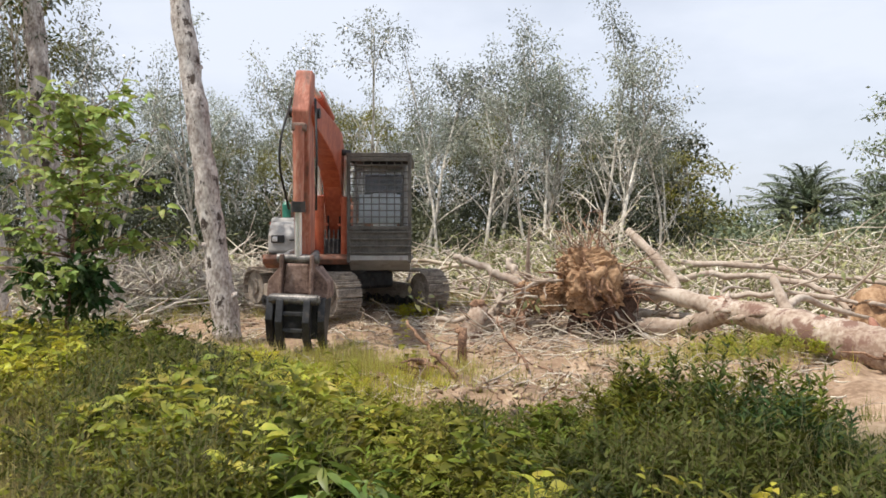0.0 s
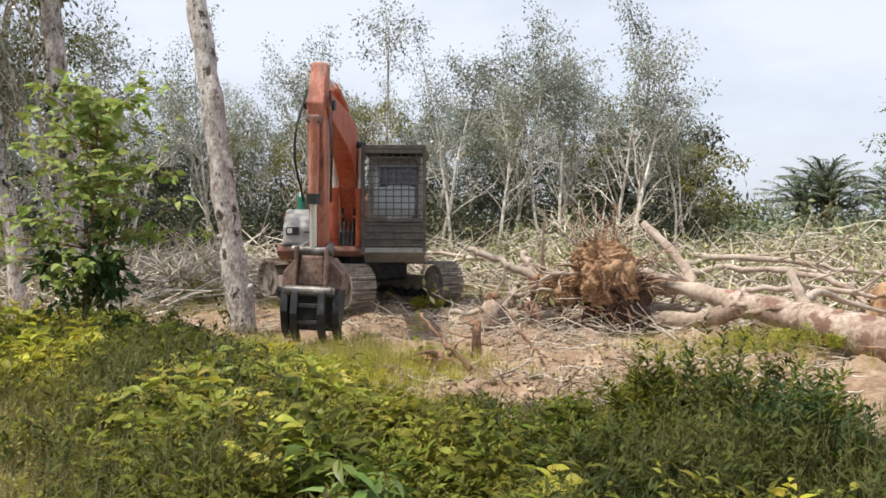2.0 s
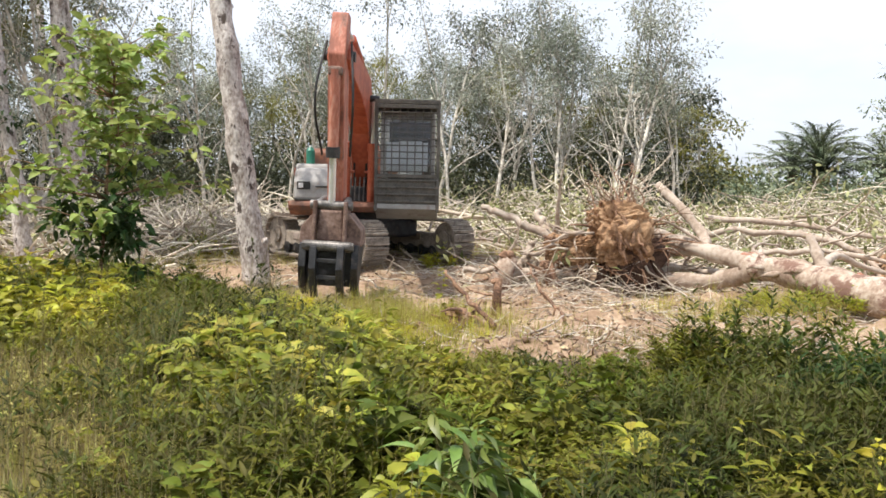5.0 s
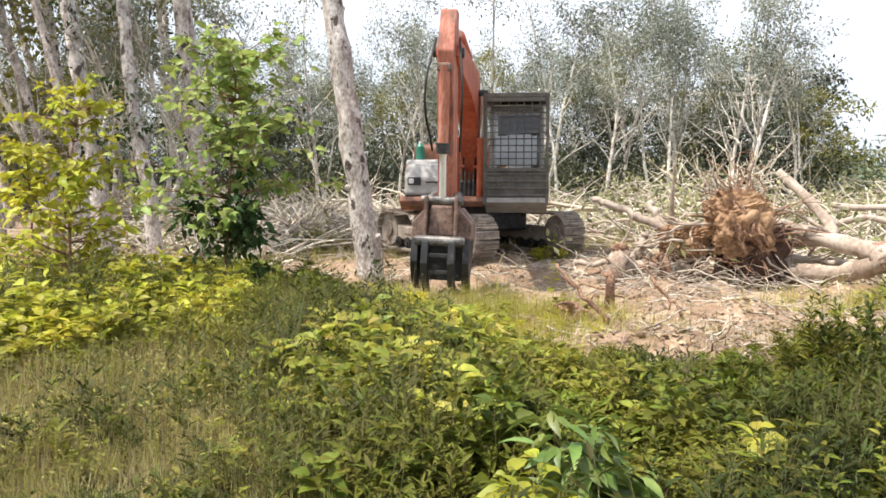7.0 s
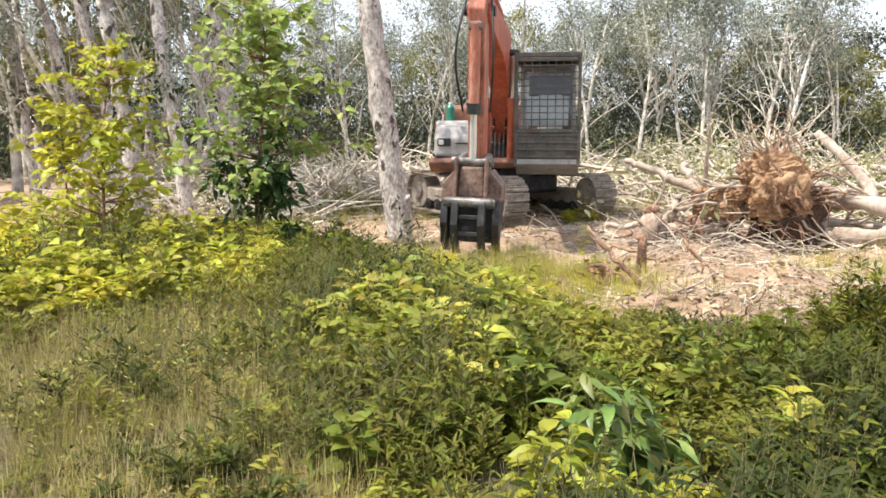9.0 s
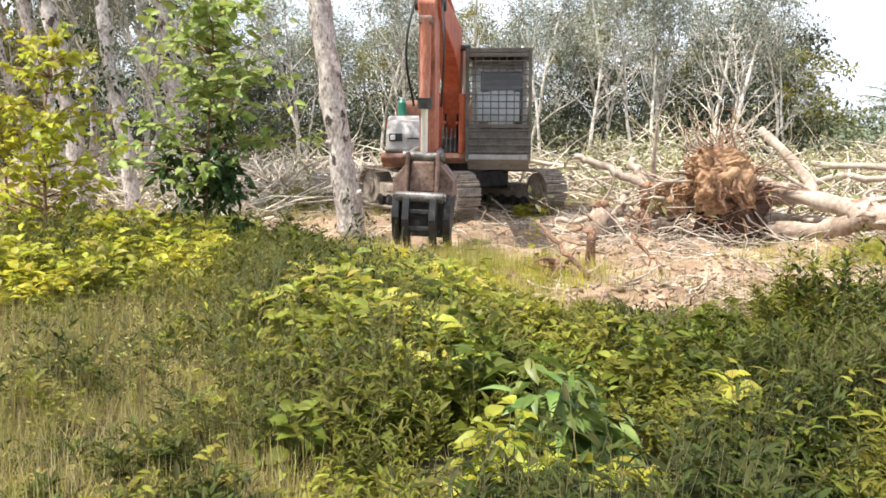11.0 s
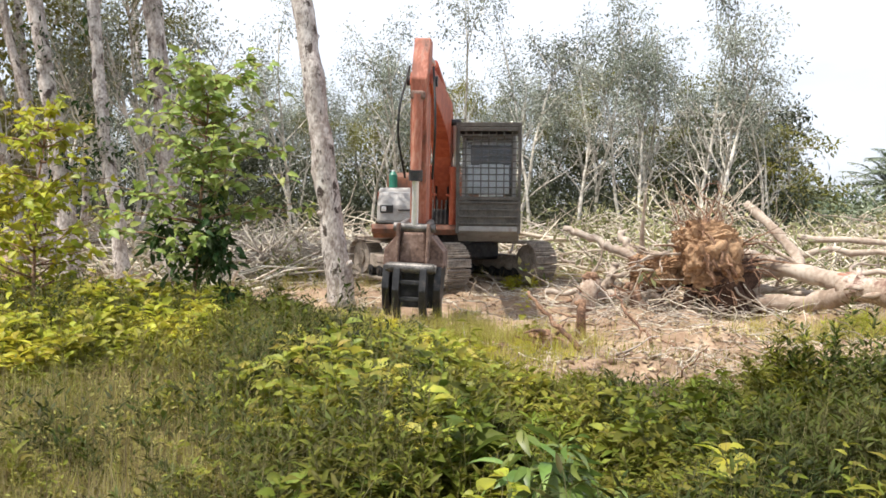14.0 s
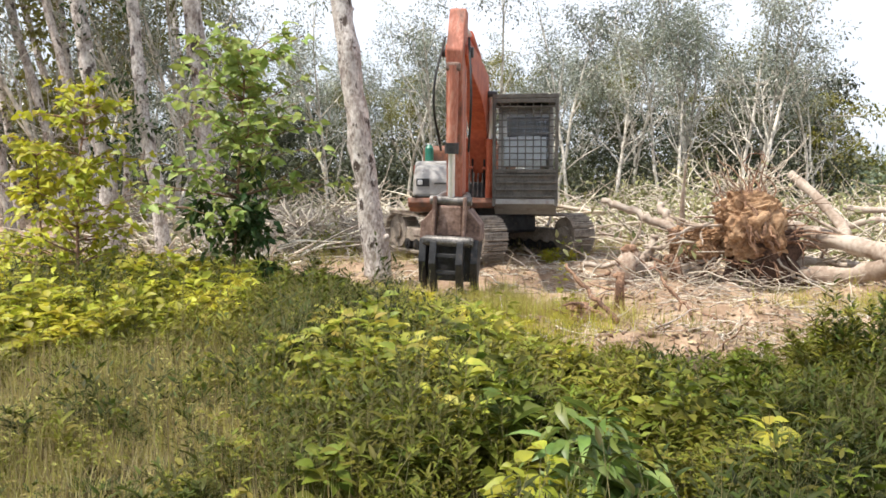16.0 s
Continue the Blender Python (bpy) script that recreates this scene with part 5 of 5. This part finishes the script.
def carpets():
    g = np.random.default_rng(17)
    fine, straw, lime_l, dark_l, stems = Soup(), Soup(), Soup(), Soup(), Soup()
    for _ in range(7600):
        y = 2.0 + 11.0 * g.random() ** 0.9
        x = g.uniform(-0.82, 0.66) * y + g.normal(0, 0.2)
        if y > weed_limit(x) + 0.35 * math.sin(3.1 * x + 1.0) + g.normal(0, 0.45):
            continue
        if math.hypot(x - 0.0, (y - 3.55) * 0.9) < 0.62:
            continue
        patch = math.sin(1.1 * x + 0.7) * math.sin(0.9 * y + 1.1 * math.sin(0.8 * x)) + 0.35 * math.sin(2.7 * x - 1.9 * y)
        dry = (x < -1.4 - 0.15 * y) and y < 6.6
        if dry and g.random() < 0.25:
            continue
        if math.sin(2.3 * x + 1.7 * math.sin(1.3 * y)) * math.sin(2.6 * y + 0.8 * x) > 0.62 and g.random() < 0.75:
            continue
        h = g.uniform(0.16, 0.70) * (1 + 0.55 * patch) * min(1.0, 0.40 + 0.30 * (weed_limit(x) - y)) * (0.75 if y < 3.4 else 1.0) * (0.75 if dry else 1.0)
        near = y < 4.3
        if dry and g.random() < 0.4:
            stalk_plant(straw, stems, x, y, h, 3, 20, 0.05, g, 1.1, near, 0.22)
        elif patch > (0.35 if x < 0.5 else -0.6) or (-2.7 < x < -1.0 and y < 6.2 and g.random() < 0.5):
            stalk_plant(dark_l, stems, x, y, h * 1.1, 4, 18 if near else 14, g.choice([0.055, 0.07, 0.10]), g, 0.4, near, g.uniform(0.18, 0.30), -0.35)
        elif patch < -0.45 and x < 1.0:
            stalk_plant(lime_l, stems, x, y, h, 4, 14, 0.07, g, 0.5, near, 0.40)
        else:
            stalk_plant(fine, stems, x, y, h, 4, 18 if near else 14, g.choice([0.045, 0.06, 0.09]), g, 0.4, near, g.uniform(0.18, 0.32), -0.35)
    tagged(part("weeds", fine, "weed"), "dense olive-green weeds covering the near ground", "weeds", kind="stuff")
    tagged(part("straw_weeds", straw, "grass"), "straw-yellow wispy weeds covering the near ground", "weeds", kind="stuff")
    tagged(part("yellowish_weeds", lime_l, "olive"), "yellowish olive low weeds covering the near ground", "weeds", kind="stuff")
    tagged(part("dark_weeds", dark_l, "deep"), "deep green narrow-leaved weeds covering the near ground", "weeds", kind="stuff")
    tagged(part("weed_stalks", stems, "stem"), "thin green weed stalks", "weeds", kind="stuff")

    def blades(soup, count, where, hmin, hmax):
        b, w, u, ln = [], [], [], []
        for _ in range(count):
            x, y = where()
            z = float(rise(x, y))
            n = 16
            a_ = g.uniform(0, 6.28, n)
            tilt = g.uniform(0.2, 2.3, n)
            b.append(np.stack([x + g.normal(0, 0.05, n), y + g.normal(0, 0.05, n), np.full(n, z)], 1))
            w.append(np.stack([np.cos(a_) * tilt, np.sin(a_) * tilt, np.ones(n)], 1))
            u.append(np.stack([np.cos(a_), np.sin(a_), np.zeros(n)], 1))
            ln.append(g.uniform(hmin, hmax, n) * min(1.0, y / 5.0))
        ln = np.concatenate(ln)
        leaves(soup, np.concatenate(b), np.concatenate(w), np.concatenate(u), ln, 0.003 + 0.0055 * ln, True)

    def near_left():
        y = g.uniform(2.6, 7.0)
        return g.uniform(-0.85, -0.30) * y, y

    def anywhere():
        while True:
            y = g.uniform(2.4, 12.4)
            x = g.uniform(-0.8, 0.66) * y
            if y < weed_limit(x) + g.normal(0.1, 0.5):
                return x, y

    def sparse():
        y = g.uniform(9, 19)
        return g.uniform(-0.65, 0.55) * y, y

    def patches():
        k = int(g.integers(0, 5))
        cx, cy, r = [(4.6, 11.0, 0.75), (-1.5, 10.9, 0.8), (-5.0, 15.2, 1.5), (0.0, 16.6, 0.8), (-0.2, 10.3, 0.6)][k]
        return g.normal(cx, r), g.normal(cy, r * 0.5)

    s = Soup()
    blades(s, 620, near_left, 0.15, 0.5)
    blades(s, 330, anywhere, 0.15, 0.4)
    blades(s, 760, patches, 0.15, 0.4)
    tagged(part("grass", s, "grass"), "yellow-green grass tufts among the weeds", "grass", kind="stuff")
    def bright_patches():
        k = int(g.integers(0, 5))
        cx, cy, r = [(-1.0, 9.8, 0.55), (-1.9, 10.3, 0.7), (-0.6, 8.8, 0.5), (4.7, 10.9, 0.8), (-2.4, 9.8, 0.6)][k]
        return g.normal(cx, r * 1.3), g.normal(cy, r * 0.9)

    def clay_edge():
        x = g.uniform(-1.0, 4.6)
        return x, float(weed_limit(x)) + 0.1 + 2.6 * g.random() ** 1.8

    s = Soup()
    blades(s, 230, clay_edge, 0.10, 0.34)
    tagged(part("sparse_grass", s, "weed"), "thin olive grass tufts on the bare clay", "grass", kind="stuff")
    s = Soup()
    blades(s, 430, bright_patches, 0.10, 0.38)
    tagged(part("lush_grass", s, "lime"), "bright yellow-green grass patches at the edge of the clay", "grass", kind="stuff")
    s = Soup()
    blades(s, 900, near_left, 0.14, 0.50)
    blades(s, 140, anywhere, 0.15, 0.4)
    blades(s, 320, sparse, 0.08, 0.25)
    tagged(part("dry_grass", s, "drygrass"), "straw-coloured dry grass tufts", "grass", kind="stuff")


carpets()


def bush(x, y, h, width, stems, per, size, mat, label, seed, slim=0.5, name="bush", spread=0.7, rich=True, group="leafy bushes", droop=0.2):
    """A leafy bush of many stalks from one foot."""
    g = np.random.default_rng(seed)
    z0 = float(rise(x, y))
    ob = thing(name, label, name.replace("_", " "), Matrix.Translation((x, y, z0)), group)
    ls, st = Soup(), Soup()
    for _ in range(stems):
        a_, d = g.uniform(0, 6.28), width * math.sqrt(g.random())
        fall = 1 - 0.45 * (d / width) ** 2
        stalk_plant(ls, st, math.cos(a_) * d, math.sin(a_) * d, h * fall * g.uniform(0.8, 1.1), 1, per, size, g, spread * 0.6, rich, slim, droop, z=0.0)
    tagged(part("stem", st, "stem", ob), kind="stuff")
    smooth(tagged(part("foliage", ls, mat, ob), kind="stuff"))
    return ob


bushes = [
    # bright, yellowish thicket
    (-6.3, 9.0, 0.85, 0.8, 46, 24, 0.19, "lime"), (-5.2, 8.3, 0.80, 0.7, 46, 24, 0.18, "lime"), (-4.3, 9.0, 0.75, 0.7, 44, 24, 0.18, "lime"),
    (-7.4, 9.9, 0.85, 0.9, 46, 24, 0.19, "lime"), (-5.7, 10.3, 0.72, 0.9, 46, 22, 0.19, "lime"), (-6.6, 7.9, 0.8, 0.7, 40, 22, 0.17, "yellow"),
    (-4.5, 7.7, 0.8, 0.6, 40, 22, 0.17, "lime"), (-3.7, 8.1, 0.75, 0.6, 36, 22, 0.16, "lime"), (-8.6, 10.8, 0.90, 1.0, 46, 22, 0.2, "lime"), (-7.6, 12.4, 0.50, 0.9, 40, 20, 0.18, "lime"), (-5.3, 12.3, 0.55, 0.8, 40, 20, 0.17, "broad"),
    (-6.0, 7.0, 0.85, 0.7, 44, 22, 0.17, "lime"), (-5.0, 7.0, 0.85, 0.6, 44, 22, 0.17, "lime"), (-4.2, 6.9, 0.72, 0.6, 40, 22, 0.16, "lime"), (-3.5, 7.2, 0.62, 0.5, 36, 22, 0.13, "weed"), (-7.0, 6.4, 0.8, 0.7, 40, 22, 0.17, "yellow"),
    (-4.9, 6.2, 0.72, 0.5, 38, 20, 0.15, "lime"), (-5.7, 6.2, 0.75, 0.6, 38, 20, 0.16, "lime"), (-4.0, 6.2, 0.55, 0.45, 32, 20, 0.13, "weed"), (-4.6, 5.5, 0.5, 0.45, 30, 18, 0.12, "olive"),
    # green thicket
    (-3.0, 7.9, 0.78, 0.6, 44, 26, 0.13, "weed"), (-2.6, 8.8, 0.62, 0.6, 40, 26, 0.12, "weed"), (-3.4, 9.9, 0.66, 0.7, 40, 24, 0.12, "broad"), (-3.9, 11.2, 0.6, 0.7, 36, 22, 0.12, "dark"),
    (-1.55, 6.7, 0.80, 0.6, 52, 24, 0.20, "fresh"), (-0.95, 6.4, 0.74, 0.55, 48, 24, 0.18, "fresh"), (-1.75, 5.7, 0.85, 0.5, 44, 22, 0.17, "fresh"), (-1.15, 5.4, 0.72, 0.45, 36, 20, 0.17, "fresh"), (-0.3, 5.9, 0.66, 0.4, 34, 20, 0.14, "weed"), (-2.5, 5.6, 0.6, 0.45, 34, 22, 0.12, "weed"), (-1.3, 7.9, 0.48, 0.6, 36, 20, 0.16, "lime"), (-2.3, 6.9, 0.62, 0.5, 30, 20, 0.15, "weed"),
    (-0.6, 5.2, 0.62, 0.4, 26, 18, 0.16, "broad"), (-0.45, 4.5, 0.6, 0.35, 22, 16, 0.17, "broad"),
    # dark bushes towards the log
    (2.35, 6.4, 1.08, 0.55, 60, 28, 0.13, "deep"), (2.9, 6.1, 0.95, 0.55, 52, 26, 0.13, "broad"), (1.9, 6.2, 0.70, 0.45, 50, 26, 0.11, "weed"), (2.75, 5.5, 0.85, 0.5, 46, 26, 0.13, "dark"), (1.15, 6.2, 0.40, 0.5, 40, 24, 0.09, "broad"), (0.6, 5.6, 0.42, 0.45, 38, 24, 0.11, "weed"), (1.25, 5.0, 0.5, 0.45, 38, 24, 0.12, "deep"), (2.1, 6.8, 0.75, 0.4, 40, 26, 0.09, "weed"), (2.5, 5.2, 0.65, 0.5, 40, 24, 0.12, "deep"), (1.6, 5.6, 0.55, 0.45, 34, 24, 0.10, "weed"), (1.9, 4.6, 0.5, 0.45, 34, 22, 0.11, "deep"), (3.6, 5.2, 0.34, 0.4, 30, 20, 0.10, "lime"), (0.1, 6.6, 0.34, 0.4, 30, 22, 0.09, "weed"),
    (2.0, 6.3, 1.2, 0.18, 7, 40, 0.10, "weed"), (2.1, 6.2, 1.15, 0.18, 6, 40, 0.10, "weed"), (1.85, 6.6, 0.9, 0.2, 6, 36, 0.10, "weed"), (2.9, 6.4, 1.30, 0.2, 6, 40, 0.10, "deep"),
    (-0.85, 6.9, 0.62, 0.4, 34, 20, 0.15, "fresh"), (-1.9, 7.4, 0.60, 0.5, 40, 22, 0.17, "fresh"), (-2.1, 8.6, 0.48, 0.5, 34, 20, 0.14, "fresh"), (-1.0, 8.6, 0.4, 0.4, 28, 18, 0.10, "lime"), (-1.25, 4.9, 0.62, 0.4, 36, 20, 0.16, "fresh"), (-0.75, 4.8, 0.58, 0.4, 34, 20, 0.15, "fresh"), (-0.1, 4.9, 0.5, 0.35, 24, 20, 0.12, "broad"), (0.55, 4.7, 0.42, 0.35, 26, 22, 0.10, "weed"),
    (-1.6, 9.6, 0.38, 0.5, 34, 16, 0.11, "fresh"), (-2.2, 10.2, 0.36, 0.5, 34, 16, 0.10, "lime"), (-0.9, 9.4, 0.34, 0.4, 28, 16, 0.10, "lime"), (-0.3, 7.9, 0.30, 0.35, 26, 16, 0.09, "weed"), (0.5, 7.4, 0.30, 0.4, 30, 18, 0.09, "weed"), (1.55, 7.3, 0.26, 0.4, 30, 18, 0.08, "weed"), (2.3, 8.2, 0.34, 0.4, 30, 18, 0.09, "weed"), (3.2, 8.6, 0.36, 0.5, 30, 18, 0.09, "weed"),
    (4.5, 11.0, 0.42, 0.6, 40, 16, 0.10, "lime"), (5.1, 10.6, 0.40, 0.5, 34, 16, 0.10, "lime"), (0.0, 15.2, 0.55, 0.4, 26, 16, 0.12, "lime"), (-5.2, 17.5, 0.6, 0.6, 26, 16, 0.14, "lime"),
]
words = {"olive": "olive-yellow low bush among dry grass", "deep": "deep green dense bush among weeds", "fresh": "fresh green broad-leaved bush among weeds", "lime": "yellow-green leafy bush among weeds, some sunlight in its leaf colour", "yellow": "golden-yellow leafy bush, some sunlight in its leaf colour", "weed": "olive-green bushy weed with small leaves", "broad": "bright green broad-leaved bush among weeds", "dark": "dark green bush among low weeds"}
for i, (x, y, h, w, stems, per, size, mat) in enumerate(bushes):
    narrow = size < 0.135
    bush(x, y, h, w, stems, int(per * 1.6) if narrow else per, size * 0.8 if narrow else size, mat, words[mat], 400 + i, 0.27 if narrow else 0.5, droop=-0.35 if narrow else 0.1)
bush(0.05, 3.78, 0.72, 0.17, 14, 24, 0.185, "jade", "young plant with long pointed green leaves", 501, 0.32, "leafy_plant", 0.45, "full", droop=0.75)
bush(-0.22, 3.5, 0.46, 0.26, 13, 11, 0.145, "lime", "low plant with rounded yellow-green leaves", 502, 0.62, "leafy_plant", 0.6, "full", droop=0.5)
bush(0.22, 3.40, 0.40, 0.25, 8, 9, 0.12, "lime", "low plant with rounded yellowish leaves", 503, 0.62, "leafy_plant", 0.6, "full", droop=0.5)
bush(0.95, 4.3, 0.50, 0.2, 6, 7, 0.13, "lime", "weed with a few heart-shaped yellow-green leaves", 504, 0.75, "leafy_plant", 0.5, "full")


bush(-0.07, 10.15, 0.92, 0.05, 4, 12, 0.11, "lime", "small yellow-green sprout beside a dry stick", 505, 0.5, "sprout", 0.3, "full")


# scattered single weeds with larger leaves
g = np.random.default_rng(811)
kinds = [("fresh", 0.14, 0.5, "fresh green weed with broad leaves"), ("broad", 0.13, 0.4, "deep green weed with pointed leaves"), ("olive", 0.12, 0.5, "olive weed with rounded leaves"), ("lime", 0.11, 0.5, "yellow-green weed with rounded leaves"), ("broad", 0.12, 0.6, "green weed with heart-shaped leaves"), ("weed", 0.12, 0.3, "olive weed with narrow leaves")]
models = [bush(0, 30, 0.62, 0.14, 6, 16, size, mat, label, 820 + i, slim, "leafy_weed", 0.7, "full", "single leafy weeds", 0.3) for i, (mat, size, slim, label) in enumerate(kinds)]
placed = 0
while placed < 96:
    y = 3.0 + 7.5 * g.random()
    x = g.uniform(-0.75, 0.58) * y
    if y > weed_limit(x) - 0.2 or math.hypot(x, y - 3.55) < 0.75 or (x < -1.1 - 0.15 * y and y < 6.6):
        continue
    m = pose(x, y, float(rise(x, y)), g.normal(0, 6), g.normal(0, 6), g.uniform(0, 360)) @ Matrix.Scale(g.uniform(0.65, 1.1), 4)
    pick = placed % len(models)
    if placed >= len(models) and x > 0.7 and pick in (0, 2, 3, 4):
        pick = 1 if pick % 2 else 5
    t = models[placed] if placed < len(models) else copy_thing(models[pick], Matrix.Identity(4))
    t.matrix_basis = m
    placed += 1


def mound(x, y, sx, sy, sz, seed, label, name="clay_mound", mat="clay"):
    bm = bmesh.new()
    bmesh.ops.create_icosphere(bm, subdivisions=4, radius=1.0)
    for v in bm.verts:
        p = v.co.normalized()
        d = 1 + 0.35 * noise.noise(p * 1.8 + Vector((seed, 0, 0))) + 0.2 * noise.noise(p * 5 + Vector((0, seed, 0)))
        v.co = Vector((p.x * sx * d, p.y * sy * d, p.z * sz * d))
    ob = smooth(part(name, bm, mat, None, "", pose(x, y, float(rise(x, y)) - 0.02)))
    tagged(ob, label, "mound")


mound(1.3, 7.75, 0.34, 0.20, 0.10, 9.0, "low dark damp soil heap at the edge of the weeds", "soil_mound", "damp_soil")
g = np.random.default_rng(93)
for i in range(9):
    x, y = g.normal(1.25, 0.35), g.normal(7.75, 0.15)
    z, a_ = float(rise(x, y)) + 0.05, g.uniform(0, 6.28)
    fallen_branch([(x, y, z), (x + 0.15 * math.cos(a_), y + 0.1 * math.sin(a_), z + 0.18), (x + 0.3 * math.cos(a_ + 0.5), y + 0.1 * math.sin(a_), z + g.uniform(0.15, 0.4))], 0.011, 0.004, "dead brown twig sticking out of the soil heap", 0, 330 + i, "root" if i % 2 else "branch", 6)
mound(7.7, 13.3, 0.75, 0.5, 0.75, 4.0, "torn-up ochre clay mound beside the fallen branches")


def sapling(points, r, mat, size, count, label, seed, reach, slim, name="sapling", low=None):
    g = np.random.default_rng(seed)
    base = np.array(points[0], float)
    sp = thing(name, label, "sapling", Matrix.Translation((base[0], base[1], float(rise(base[0], base[1])) - 0.03)))
    line = trunk_line(np.array(points) - base, 6)
    s, ls, trunk = Soup(), Soup(), Soup()
    k = len(line)
    tube(trunk, line, np.linspace(r, 0.006, k), 8)
    for j in range(count):
        i = int(g.integers(int(k * 0.22), k - 1))
        t = i / k
        a_ = 2.4 * j + g.normal(0, 0.5)
        ln = reach * (1.1 - 0.75 * t) * g.uniform(0.25, 1.5)
        w = wander(line[i], (math.cos(a_), math.sin(a_), 0.45), ln, 5, 0.10, 0.05, g)
        tube(s, w, np.linspace(0.010, 0.003, 6), 4)
        n = 13
        idx = g.integers(2, 6, n)
        b = w[idx] + g.normal(0, 0.03, (n, 3))
        ang = g.uniform(0, 6.28, n)
        way = np.stack([np.cos(ang), np.sin(ang), g.normal(-0.35, 0.4, n)], 1) + 0.6 * unit(w[-1] - w[0])
        le = size * g.uniform(0.6, 1.15, n)
        leaves(ls, b, way, g.normal(0, 0.45, (n, 3)) + np.array([-0.25, -0.45, 0.9]), le, le * slim, True)
    part("stem", trunk, "root", sp)
    tagged(part("twig_spray", s, "root", sp), kind="stuff")
    tagged(part("foliage", ls, mat, sp), kind="stuff")
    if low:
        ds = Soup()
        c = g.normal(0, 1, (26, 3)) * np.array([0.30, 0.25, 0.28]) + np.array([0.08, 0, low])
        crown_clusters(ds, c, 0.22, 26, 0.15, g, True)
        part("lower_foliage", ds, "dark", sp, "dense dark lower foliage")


sapling([(-5.79, 8.8, 0), (-5.71, 8.8, 0.7), (-5.68, 8.8, 1.7), (-5.45, 8.8, 2.75)], 0.028, "bright", 0.135, 84, "slender sapling with broad yellow-green leaves among bushes", 601, 0.95, 0.62)
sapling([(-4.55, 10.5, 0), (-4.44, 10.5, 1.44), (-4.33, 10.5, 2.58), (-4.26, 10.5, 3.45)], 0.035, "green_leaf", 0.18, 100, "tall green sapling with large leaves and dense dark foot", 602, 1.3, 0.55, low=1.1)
sapling([(-6.9, 9.8, 0), (-6.85, 9.8, 1.2), (-6.9, 9.8, 2.1)], 0.02, "lime", 0.20, 22, "thin sapling with yellow-green leaves", 603, 0.6, 0.6)
